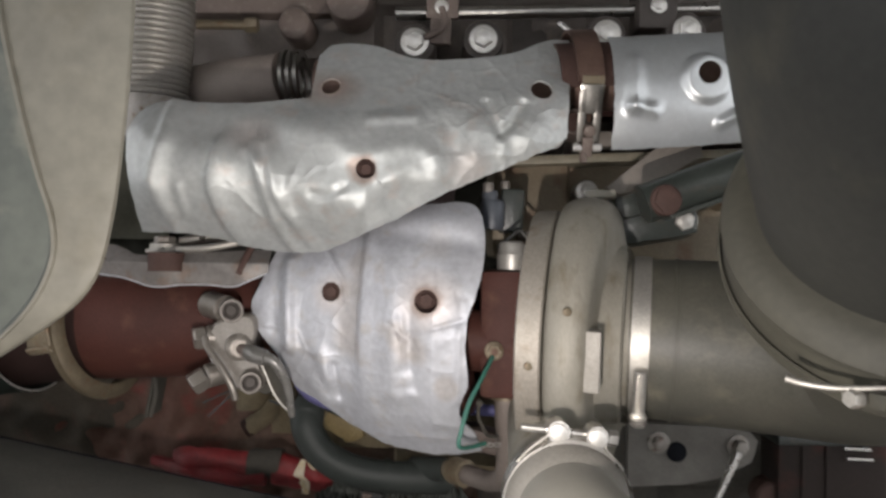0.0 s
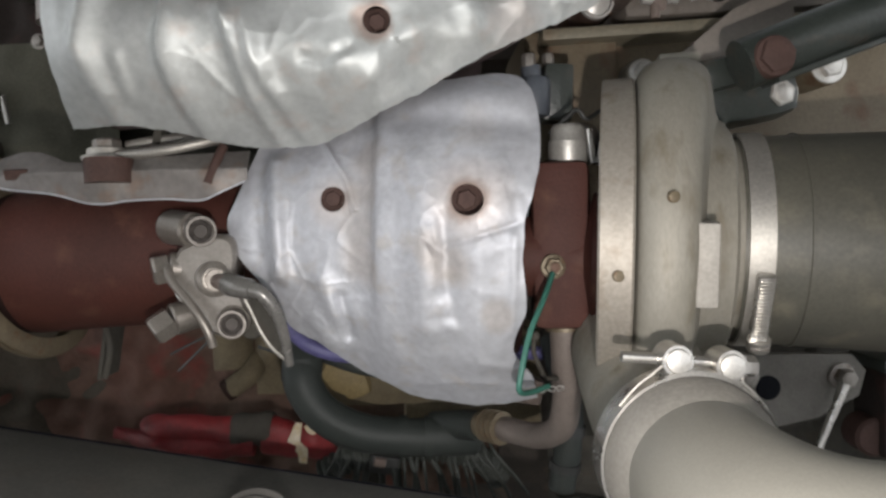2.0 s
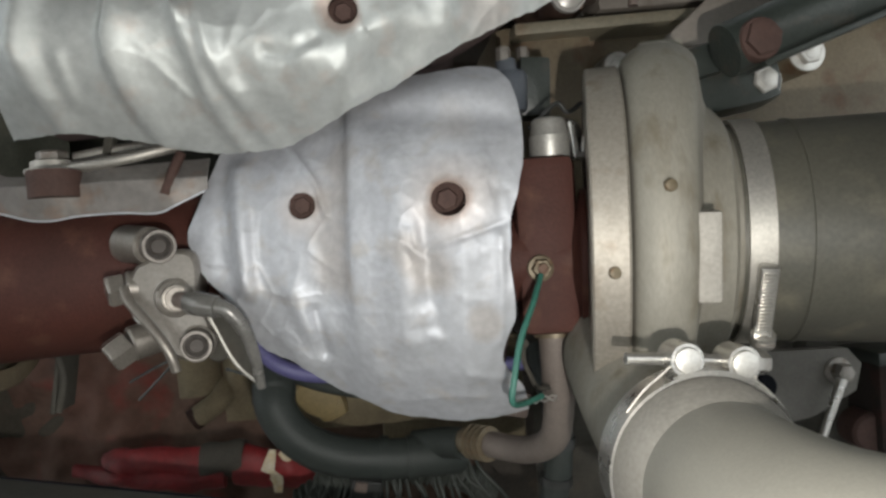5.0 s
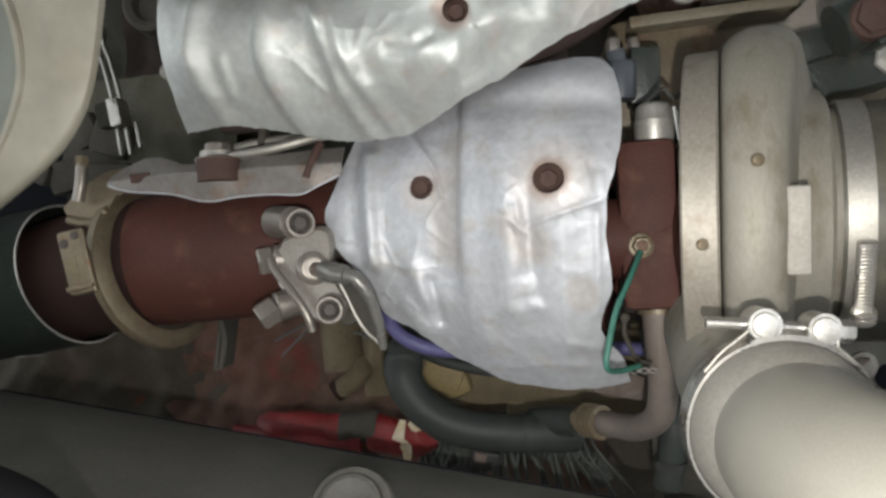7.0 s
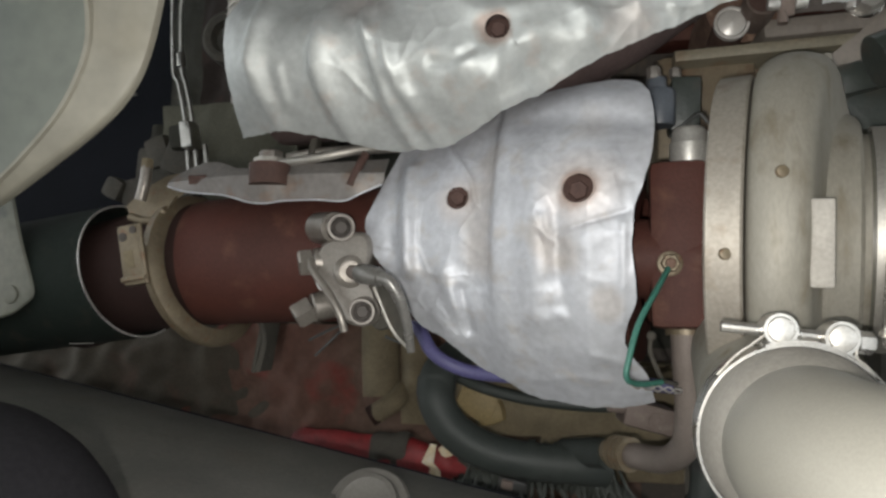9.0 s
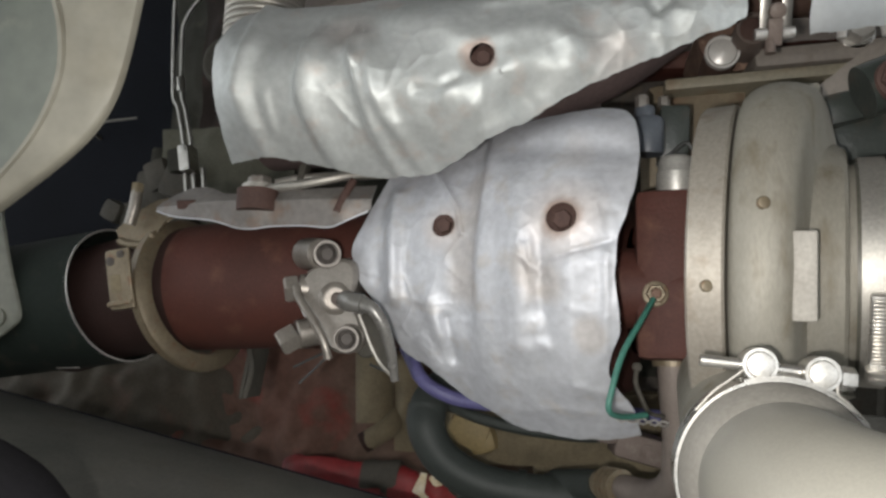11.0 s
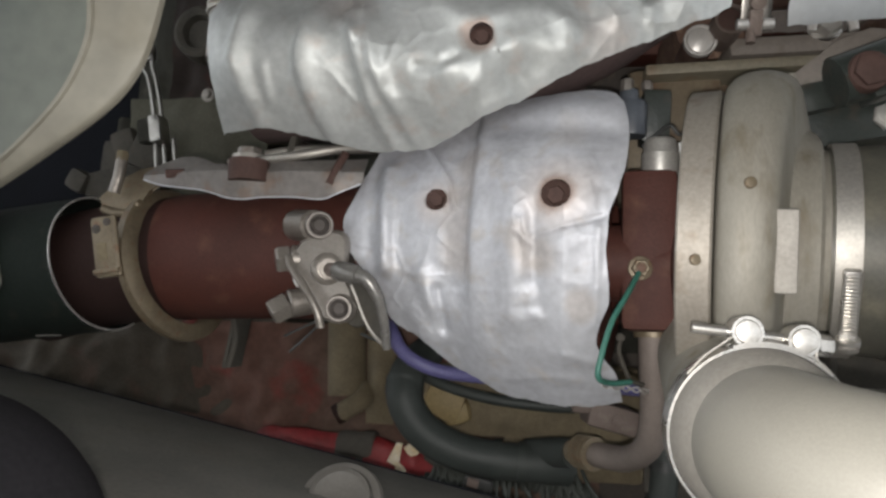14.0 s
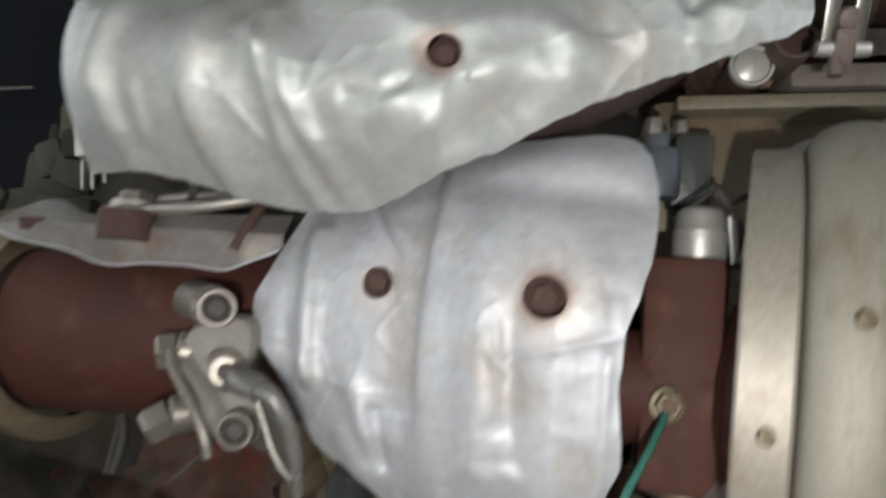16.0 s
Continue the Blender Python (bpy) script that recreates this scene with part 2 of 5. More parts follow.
SHADE_BROWN = material("shaded_brown", (0.036, 0.018, 0.015), 0.75, 0.0, (0.024, 0.014, 0.012), 12, 0.9, 0.2, 400, spec=0.2)
PIPE_STEEL = material("drawn_steel_pipe", (0.42, 0.41, 0.38), 0.30, 0.95, (0.26, 0.25, 0.23), 50, 0.8, 0.1, 500)
OCHRE_DARK = material("grimy_ochre", (0.225, 0.184, 0.115), 0.75, 0.0, (0.130, 0.110, 0.074), 25, 0.8, 0.3, 300, spec=0.3)
BOSS = material("plain_cast_boss", (0.34, 0.322, 0.285), 0.6, 0.25, (0.29, 0.272, 0.24), 40, 0.8, 0.12, 420)
BRASS = material("brassy_zinc", (0.215, 0.176, 0.116), 0.46, 0.35, (0.135, 0.108, 0.072), 40, 0.8, 0.2, 400, third=(0.17, 0.10, 0.055))
WHITE = material("white_paper", (0.72, 0.68, 0.58), 0.7, 0.0, (0.60, 0.45, 0.22), 60, 0.6, 0.1, 300)
GRIME = material("oily_road_grime", (0.085, 0.077, 0.063), 0.8, 0.0, (0.046, 0.045, 0.039), 22, 0.9, 0.4, 300, third=(0.070, 0.060, 0.048), spec=0.25)
DRAIN = material("weathered_pipe", (0.235, 0.200, 0.176), 0.6, 0.2, (0.165, 0.136, 0.118), 35, 0.9, 0.3, 500, speckle=0.3)
GREY_DUST = material("dusty_grey_steel", (0.185, 0.176, 0.155), 0.6, 0.1, (0.105, 0.097, 0.084), 25, 0.9, 0.2, 400)
GREY_RUST = material("grey_brown_rust", (0.165, 0.128, 0.108), 0.65, 0.15, (0.120, 0.092, 0.078), 35, 0.9, 0.35, 500, third=(0.20, 0.165, 0.14))
BAND = material("satin_band_steel", (0.50, 0.48, 0.435), 0.52, 0.80, (0.42, 0.40, 0.36), 40, 0.8, 0.06, 500)
SENSOR = material("blue_grey_plastic", (0.095, 0.108, 0.126), 0.45, 0.0, (0.066, 0.075, 0.090), 40, 0.8, 0.1, 400)
CONCRETE = material("concrete", (0.22, 0.21, 0.19), 0.8, 0.0, (0.16, 0.15, 0.14), 3, 0.9, 0.3, 60)


# ---- building helpers ----
def thing(name, at=(0, 0, 0), label="", category="", group="", kind=""):
    ob = new(name)
    ob.empty_display_size = 0.02
    ob.location = at
    return tagged(ob, label, category, group, kind)


def part(name, bm, mat, parent=None, label="", smooth=True):
    """One mesh object. Its vertices are in world metres unless its thing is built about the origin."""
    bmesh.ops.recalc_face_normals(bm, faces=bm.faces)
    me = bpy.data.meshes.new(name)
    bm.to_mesh(me)
    bm.free()
    me.materials.append(mat)
    if smooth:
        me.shade_smooth()
        me.set_sharp_from_angle(angle=radians(38))
    ob = new(name, me)
    if parent:
        ob.parent = parent
        ob.matrix_parent_inverse = Matrix.Translation(-parent.location)
    if label:
        tagged(ob, label)
    return ob


def solo(name, bm, mat, label, category, group="", kind="", smooth=True):
    return tagged(part(name, bm, mat, None, "", smooth), label, category, group, kind)


def spline(points, n):
    """n + 1 points along a Catmull-Rom curve through the given ones."""
    p = [Vector(q) for q in points]
    p = [p[0] * 2 - p[1], *p, p[-1] * 2 - p[-2]]
    out = []
    spans = len(p) - 3
    for i in range(n + 1):
        s = min(i / n * spans, spans - 1e-9)
        k = int(s)
        t = s - k
        a, b, c, d = p[k:k + 4]
        out.append(0.5 * (2 * b + (c - a) * t + (2 * a - 5 * b + 4 * c - d) * t * t + (3 * b - a - 3 * c + d) * t ** 3))
    return out


def curve(pairs):
    """A smooth function through (x, value) pairs."""
    xs = [p[0] for p in pairs]
    ys = [p[1] for p in pairs]

    def f(x):
        x = min(max(x, xs[0]), xs[-1])
        k = min(max(int(np.searchsorted(xs, x)) - 1, 0), len(xs) - 2)
        h = xs[k + 1] - xs[k]
        t = (x - xs[k]) / h
        m0 = (ys[k + 1] - ys[max(k - 1, 0)]) / (xs[k + 1] - xs[max(k - 1, 0)])
        j = min(k + 2, len(xs) - 1)
        m1 = (ys[j] - ys[k]) / (xs[j] - xs[k])
        return ((2 * t ** 3 - 3 * t * t + 1) * ys[k] + (t ** 3 - 2 * t * t + t) * h * m0 + (3 * t * t - 2 * t ** 3) * ys[k + 1] + (t ** 3 - t * t) * h * m1)
    return f


def rings(bm, loops, closed=True, cap=True):
    """Skin a row of vertex loops."""
    rows = [[bm.verts.new(v) for v in loop] for loop in loops]
    n = len(rows[0])
    for a, b in zip(rows, rows[1:]):
        for i in range(n if closed else n - 1):
            j = (i + 1) % n
            bm.faces.new((a[i], a[j], b[j], b[i]))
    if cap and closed:
        bm.faces.new(rows[0][::-1])
        bm.faces.new(rows[-1])
    return bm


def tube(points, radius, n=40, seg=20, cap=True, bm=None, wobble=0.0):
    """A bent round bar or hose along a curve; radius is a number or a function of 0..1."""
    path = spline(points, n)
    bm = bm or bmesh.new()
    loops, side = [], None
    for i, p in enumerate(path):
        d = (path[min(i + 1, n)] - path[max(i - 1, 0)]).normalized()
        if side is None:
            side = d.orthogonal().normalized()
        side = (side - d * side.dot(d)).normalized()
        up = d.cross(side)
        r = radius(i / n) if callable(radius) else radius
        loop = []
        for k in range(seg):
            a = 2 * math.pi * k / seg
            q = side * math.cos(a) + up * math.sin(a)
            rr = r * (1 + wobble * noise.noise(p * 40 + q))
            loop.append(p + q * rr)
        loops.append(loop)
    return rings(bm, loops, True, cap)


def lathe(profile, origin, axis=(1, 0, 0), seg=72, bm=None, cap=False, grow=None, a0=0.0, a1=360.0):
    """Turn (along, radius) pairs about an axis; grow(angle) scales the radius. The angle runs from up towards -y."""
    bm = bm or bmesh.new()
    ax = Vector(axis).normalized()
    up = Vector((0, 0, 1)) if abs(ax.z) < 0.9 else Vector((0, -1, 0))
    up = (up - ax * up.dot(ax)).normalized()
    front = up.cross(ax)
    if front.y > 0:
        front = -front
    o = Vector(origin)
    full = a1 - a0 > 359.9
    count = seg if full else seg + 1
    loops = []
    for along, r in profile:
        loop = []
        for k in range(count):
            a = radians(a0 + (a1 - a0) * k / seg)
            s = r * (grow(a, along) if grow else 1.0)
            loop.append(o + ax * along + (up * math.cos(a) + front * math.sin(a)) * s)
        loops.append(loop)
    return rings(bm, loops, full, cap)


def box(size, m, bevel=0.002, bm=None):
    out = bmesh.new()
    bmesh.ops.create_cube(out, size=1.0)
    bmesh.ops.scale(out, vec=size, verts=out.verts)
    if bevel:
        bmesh.ops.bevel(out, geom=list(out.edges), offset=min(bevel, min(size) * 0.45), segments=2, affect="EDGES", profile=0.6)
    bmesh.ops.transform(out, matrix=m, verts=out.verts)
    return merge(bm, out)


def merge(bm, other):
    if bm is None:
        return other
    me = bpy.data.meshes.new("joint")
    other.to_mesh(me)
    other.free()
    bm.from_mesh(me)
    bpy.data.meshes.remove(me)
    return bm


def disc(r, depth, m, seg=32, bevel=0.001, bm=None):
    """A short round bar along the local z, from 0 to depth, with its rim rounded."""
    b = min(bevel, depth * 0.4, r * 0.4)
    prof = [(0, 0), (0, r), (depth - b, r), (depth - b * 0.3, r - b * 0.3), (depth, r - b), (depth, 0)]
    out = bmesh.new()
    loops = [[m @ Vector((rr * math.cos(2 * math.pi * k / seg), rr * math.sin(2 * math.pi * k / seg), a)) for k in range(seg)] for a, rr in prof[1:5]]
    rings(out, loops, True, True)
    return merge(bm, out)


def hexagon(r, depth, m, bm=None):
    """A hexagon head with a chamfered crown."""
    out = bmesh.new()
    loops = []
    for a, rr in ((0, r), (depth * 0.85, r), (depth, r * 0.86)):
        loops.append([m @ Vector((rr * math.cos(math.pi / 3 * k), rr * math.sin(math.pi / 3 * k), a)) for k in range(6)])
    rings(out, loops, True, True)
    return merge(bm, out)


FACE = pose(0, 0, 0, 90, 0, 0)          # local z towards -y


def at(x, y, z, m=FACE):
    return Matrix.Translation((x, y, z)) @ m


def bolt_mesh(x, y, z, r=0.009, m=FACE, flange=1.45, depth=0.008, spin=0.0):
    """A flanged hexagon bolt head standing out of y towards the eye."""
    place = at(x, y, z, m @ pose(0, 0, 0, 0, 0, spin))
    bm = disc(r * flange, 0.0025, place, 28, 0.0008)
    hexagon(r, depth, place, bm)
    disc(r * 0.62, depth + 0.0008, place, 20, 0.0006, bm)
    return bm


def ridge(x, z, items):
    """Pressed or crumpled lines: (x1, z1, x2, z2, ..., half width, height)."""
    s = 0.0
    for *line, w, h in items:
        d2 = 1.0
        for k in range(0, len(line) - 2, 2):
            x1, z1, x2, z2 = line[k:k + 4]
            dx, dz = x2 - x1, z2 - z1
            t = min(max(((x - x1) * dx + (z - z1) * dz) / (dx * dx + dz * dz + 1e-12), 0), 1)
            d2 = min(d2, (x - x1 - t * dx) ** 2 + (z - z1 - t * dz) ** 2)
        s += 1.1 * h * math.exp(-d2 / (1.7 * w * w))
    return s


def fold(x, z, items):
    """Folds with one steep and one gentle side, listed downwards: (x1, z1, x2, z2, ..., width on the -x side, width on the +x side, height)."""
    s = 0.0
    for *line, wl, wr, h in items:
        best, side = 1.0, 1.0
        for k in range(0, len(line) - 2, 2):
            x1, z1, x2, z2 = line[k:k + 4]
            dx, dz = x2 - x1, z2 - z1
            t = min(max(((x - x1) * dx + (z - z1) * dz) / (dx * dx + dz * dz + 1e-12), 0), 1)
            d2 = (x - x1 - t * dx) ** 2 + (z - z1 - t * dz) ** 2
            if d2 < best:
                best, side = d2, dx * (z - z1) - dz * (x - x1)
        w = wr if side > 0 else wl
        s += h * math.exp(-best / (w * w))
    return s


def crumple(x, z, scale, seed):
    """Creases of crumpled foil: ridges along the borders of uneven cells."""
    wx = x + 0.012 * noise.noise((x * 22, seed, z * 22))
    wz = z + 0.012 * noise.noise((x * 22, seed + 5, z * 22))
    d = noise.voronoi((wx * scale, seed, wz * scale))[0]
    strength = 0.5 + noise.noise((x * 9, seed + 2, z * 9))
    return max(0.0, 1 - (d[1] - d[0]) / 0.30) ** 2 * max(0.0, strength) - 0.6 * d[0]


def sheet(left, right, low, high, depth, holes=(), nu=120, nv=110, thick=0.0015, upper=None):
    """A pressed sheet: between two side curves x(z share) and two edge curves z(x), at y = depth(x, z), with round holes."""
    bm = bmesh.new()
    grid = []
    for j in range(nv + 1):
        v = j / nv
        row = []
        for i in range(nu + 1):
            x = left(v) + (right(v) - left(v)) * i / nu
            xs = left(0.0) + (right(0.0) - left(0.0)) * i / nu
            z0 = low(xs) + 0.0011 * noise.noise((xs * 75, 4.0, 0.3)) + 0.0008 * noise.noise((xs * 190, 9.0, 0.3))
            z1 = high(xs) + 0.0011 * noise.noise((xs * 75, 2.0, 7.3))
            z = z0 + (z1 - z0) * v
            x += 0.0013 * noise.noise((3.1, z * 70, i // nu)) * (i == 0 or i == nu)
            row.append(bm.verts.new((x, 0, z)))
        grid.append(row)
    first, total = [0] * nv, nv
    if upper:                                   # a taller part that starts at one column
        start, top, flare, rows = upper
        for j in range(1, rows + 1):
            row = list(grid[nv])
            for i in range(start, nu + 1):
                b = grid[nv][i].co
                row[i] = bm.verts.new((b.x + flare * j / rows * (i / nu) ** 6, 0, b.z + (top(b.x) - b.z) * j / rows))
            grid.append(row)
            first.append(start)
        total += rows
    for j in range(total):
        for i in range(first[j], nu):
            quad = (grid[j][i], grid[j][i + 1], grid[j + 1][i + 1], grid[j + 1][i])
            c = sum((q.co for q in quad), Vector()) / 4
            if not any((c.x - hx) ** 2 + (c.z - hz) ** 2 < hr * hr for hx, hz, hr in holes):
                bm.faces.new(quad)
    for v in [v for v in bm.verts if not v.link_faces]:
        bm.verts.remove(v)
    for v in bm.verts:
        if v.is_boundary:
            for hx, hz, hr in holes:
                d = math.hypot(v.co.x - hx, v.co.z - hz)
                if 0 < d < hr * 1.5:
                    v.co.x, v.co.z = hx + (v.co.x - hx) * hr / d, hz + (v.co.z - hz) * hr / d
    for v in bm.verts:
        v.co.y = depth(v.co.x, v.co.z)
    faces = list(bm.faces)
    bmesh.ops.recalc_face_normals(bm, faces=faces)
    bmesh.ops.solidify(bm, geom=faces, thickness=thick)
    return bm


# ---- ground and the engine's mass ----
solo("ground", box((8, 8, 0.1), pose(0, 1.0, -0.05), 0), CONCRETE, "grey concrete workshop floor under the vehicle", "floor", kind="structure", smooth=False)

# Unseen slab, added to keep world light off the upper faces.
solo("overhead_blocker", box((3.6, 3.6, 0.1), pose(0, 0.7, 2.25), 0), GRIME, "unseen dark slab added overhead to block light from above", "cab underside", kind="structure", smooth=False)

engine = thing("engine_block", (0.0, 1.3, 0.0), "grimy truck engine block with red and brown paint", "engine")
part("crankcase", box((2.0, 0.5, 0.62), pose(-0.1, 1.56, 1.05), 0.02), DARK_BLOCK, engine)
part("oil_pan", box((1.7, 0.44, 0.80), pose(-0.1, 1.58, 0.40), 0.03), DARK_BLOCK, engine)


def rough_face(x0, x1, z0, z1, y, nx, nz, lumps, bulge, seed, swell=0.02):
    """A lumpy cast face with ribs, closed at the back by its depth."""
    bm = bmesh.new()
    rows = []
    for j in range(nz + 1):
        row = []
        for i in range(nx + 1):
            u, v = i / nx, j / nz
            x, z = x0 + (x1 - x0) * u, z0 + (z1 - z0) * v
            n1 = noise.noise((x * 14, seed, z * 14)) + 0.5 * noise.noise((x * 37, seed + 3, z * 37))
            cell = noise.cell((x * 11, seed, z * 13))
            row.append(Vector((x, y - lumps * n1 - bulge * cell - swell * math.sin(math.pi * u) * math.sin(math.pi * v), z)))
        rows.append(row)
    return rings(bm, rows, False, False)


part("lower_crankcase", rough_face(-0.68, 0.06, 0.78, 1.06, 1.22, 110, 60, 0.026, 0.0, 2.3), RED_PAINT, engine, "flaking red engine paint")
part("rough_side", rough_face(-0.75, 0.20, 1.03, 1.34, 1.285, 120, 50, 0.016, 0.002, 7.7), OLIVE, engine, "dusty olive side casting")
part("side_casting", box((0.62, 0.30, 0.26), pose(0.42, 1.06, 1.195), 0.02), STAINED, engine, "oil-stained pale casting")
part("lower_side", rough_face(0.09, 0.75, 0.70, 1.075, 0.985, 70, 50, 0.012, 0.010, 17.2), GRIME, engine, "grimy lower casting")
bm = box((0.09, 0.14, 0.12), pose(0.105, 0.96, 1.262), 0.012)
part("casting_boss", bm, STAINED, engine)
bm = box((0.50, 0.13, 0.010), pose(0.325, 0.93, 1.322, 0, -2.5, 0), 0.002)
part("gasket_plate", bm, BEIGE, engine, "pale gasket ledge")
bm = box((0.44, 0.10, 0.019), pose(0.374, 0.935, 1.3470, 0, -2.2, 0), 0.007)
part("flange", bm, TAUPE_PAINT, engine, "plain taupe manifold flange")
part("cylinder_head", box((1.15, 0.40, 0.20), pose(0.16, 1.36, 1.45), 0.015), DARK_BLOCK, engine)
part("valve_cover", box((1.15, 0.36, 0.35), pose(0.16, 1.36, 1.72), 0.03), DARK_BLOCK, engine)
bm = box((1.1, 0.05, 0.06), pose(0.12, 1.10, 1.43), 0.01)
part("head_flange", bm, RED_RUST, engine)
bm = tube([(-0.06, 0.99, 1.515), (0.15, 0.985, 1.518), (0.50, 0.98, 1.525)], 0.008, 20, 14)
tube([(-0.06, 0.99, 1.548), (0.15, 0.985, 1.55), (0.50, 0.98, 1.555)], 0.011, 20, 14, bm=bm)
part("fuel_rail", bm, PIPE_STEEL, engine, "bright horizontal fuel rails")
bm = box((0.62, 0.05, 0.09), pose(0.27, 1.075, 1.50), 0.012)
part("head_casting", bm, TAUPE, engine)
part("head_face", rough_face(-0.45, 0.62, 1.42, 1.66, 1.06, 90, 24, 0.014, 0.012, 4.2), HEAD, engine, "grimy cast head face")
for x, z in ((-0.034, 1.469), (0.051, 1.4735), (0.2035, 1.4810), (0.302, 1.4865)):
    bm = disc(0.026, 0.09, at(x, 1.05, z), 28, 0.006)
    lug = part("bolt_boss", bm, TAUPE, engine)
    part("bolt", bolt_mesh(x, 0.957, z, 0.0120, depth=0.010, spin=x * 700), BOLT, lug, "bright flange bolt")
bm = box((0.026, 0.016, 0.075), pose(-0.002, 0.965, 1.505), 0.003)
box((0.040, 0.012, 0.028), pose(0.0, 0.962, 1.513), 0.003, bm)
part("rail_bracket", bm, GREY_RUST, engine)
part("bent_tube", tube([(-0.022, 0.955, 1.474), (-0.012, 0.953, 1.478), (-0.001, 0.953, 1.484), (0.003, 0.953, 1.496), (-0.001, 0.953, 1.512)], 0.0042, 20, 10), GREY_RUST, engine)
part("loop_screw", bolt_mesh(-0.030, 0.957, 1.474, 0.0065, depth=0.006), BOLT, engine)
part("bracket_screw", bolt_mesh(-0.001, 0.957, 1.513, 0.006, depth=0.006), BOLT, engine)
bm = box((0.05, 0.05, 0.06), pose(0.268, 0.985, 1.52), 0.006)
hold = part("rail_clamp", bm, TAUPE, engine)
part("clamp_screw", bolt_mesh(0.268, 0.96, 1.518, 0.007, depth=0.006), BOLT, hold)
part("head_strip", box((0.055, 0.004, 0.006), pose(0.165, 0.955, 1.478, 0, 38, 0), 0.001), STEEL, engine)
bm = box((0.30, 0.04, 0.05), pose(-0.24, 1.03, 1.545), 0.012)
disc(0.03, 0.06, at(-0.12, 1.03, 1.53), 28, 0.01, bm)
disc(0.022, 0.05, at(-0.19, 1.03, 1.50), 28, 0.01, bm)
part("injector_housing", bm, GREY_RUST, engine)
part("brass_fitting", disc(0.006, 0.065, Matrix.Translation((-0.3135, 0.98, 1.496)) @ pose(0, 0, 0, 0, 90, 0), 18, 0.001), BRASS, engine, "small brass pipe fitting")
part("fitting_nut", hexagon(0.010, 0.016, Matrix.Translation((-0.2515, 0.98, 1.496)) @ pose(0, 0, 0, 0, 90, 0)), BRASS, engine)
part("pipe_stub", tube([(-0.300, 1.21, 1.13), (-0.296, 1.20, 1.05), (-0.291, 1.195, 0.962)], 0.027, 12, 28), OCHRE_DARK, engine, "grimy ochre coolant stub")
bm = tube([(-0.290, 1.150, 0.941), (-0.276, 1.152, 0.950), (-0.262, 1.165, 0.960), (-0.258, 1.190, 0.972)], 0.0135, 20, 28)
part("drain_elbow", bm, OCHRE_DARK, engine, "dusty grey drain elbow")
part("drain_mouth", lathe([(0.004, 0.0), (0.004, 0.0100), (-0.001, 0.0115), (-0.001, 0.0138), (0.008, 0.0140)], (-0.292, 1.150, 0.940), (0.72, 0.10, 0.45), 32), SHADE_BROWN, engine, "dark open mouth of the elbow")
part("elbow_flange", rough_face(-0.262, -0.222, 0.925, 1.055, 1.185, 14, 30, 0.010, 0.0, 3.9), OCHRE_DARK, engine, "dusty flange beside the stub")
part("ochre_cover", rough_face(-0.170, 0.075, 0.935, 1.020, 1.075, 40, 24, 0.006, 0.003, 5.1), OCHRE_DARK, engine, "dirty ochre cast cover")
bm = box((0.050, 0.03, 0.040), pose(-0.132, 1.052, 0.976, 0, 24, 0), 0.014)
box((0.034, 0.03, 0.034), pose(-0.118, 1.056, 0.966, 0, -18, 0), 0.012, bm)
part("ochre_cap", bm, OCHRE, engine, "dirty ochre plastic cap")
part("dusty_lug", rough_face(-1.25, -0.40, 0.84, 1.090, 1.245, 150, 46, 0.026, 0.0, 12.4, 0.09), BROWN_DUST, engine, "dusty grey cast lug")
bm = box((0.17, 0.05, 0.14), pose(0.02, 1.13, 0.95), 0.01)
part("lower_casting", bm, OCHRE_DARK, engine)

# ---- chassis rail ----
rail = thing("chassis_rail", (-0.35, 0.8, 0.60), "dark painted steel chassis rail with dusty face", "vehicle frame")
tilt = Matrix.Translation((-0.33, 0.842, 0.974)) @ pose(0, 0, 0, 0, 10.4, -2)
part("web", box((1.9, 0.012, 0.30), tilt @ pose(0, -0.20, -0.16), 0.003), RAIL, rail)
part("top_flange", box((1.9, 0.27, 0.012), tilt @ pose(0, -0.135, -0.006), 0.004), RAIL, rail)
# Black strip paints the shadow line along the flange's rear edge.
part("edge_shadow", tube([tilt @ Vector((-0.95, 0.0012, -0.001)), tilt @ Vector((0.0, 0.0012, -0.001)), tilt @ Vector((0.95, 0.0012, -0.001))], 0.0012, 4, 8), PIT, rail, "thin black strip for the shadow along the rear edge")
part("bottom_flange", box((1.9, 0.20, 0.012), tilt @ pose(0, -0.10, -0.305), 0.004), RAIL, rail)


# ---- heat shields ----
def shield_thing(name, bm, mat, label, depth, holes):
    """A pressed sheet with a turned lip round each hole."""
    x, z, _ = holes[0]
    ob = thing(name, (x, depth(x, z), z), label, "heat shield")
    part("sheet", bm, mat, ob)
    for hx, hz, hr in holes:
        loop = []
        for k in range(33):
            a = 2 * math.pi * k / 32
            px, pz = hx + math.cos(a) * hr, hz + math.sin(a) * hr
            loop.append(Vector((px, depth(px, pz) + 0.0006, pz)))
        part("hole_lip", tube(loop, 0.0009, 64, 6, cap=False), mat, ob)
    return ob


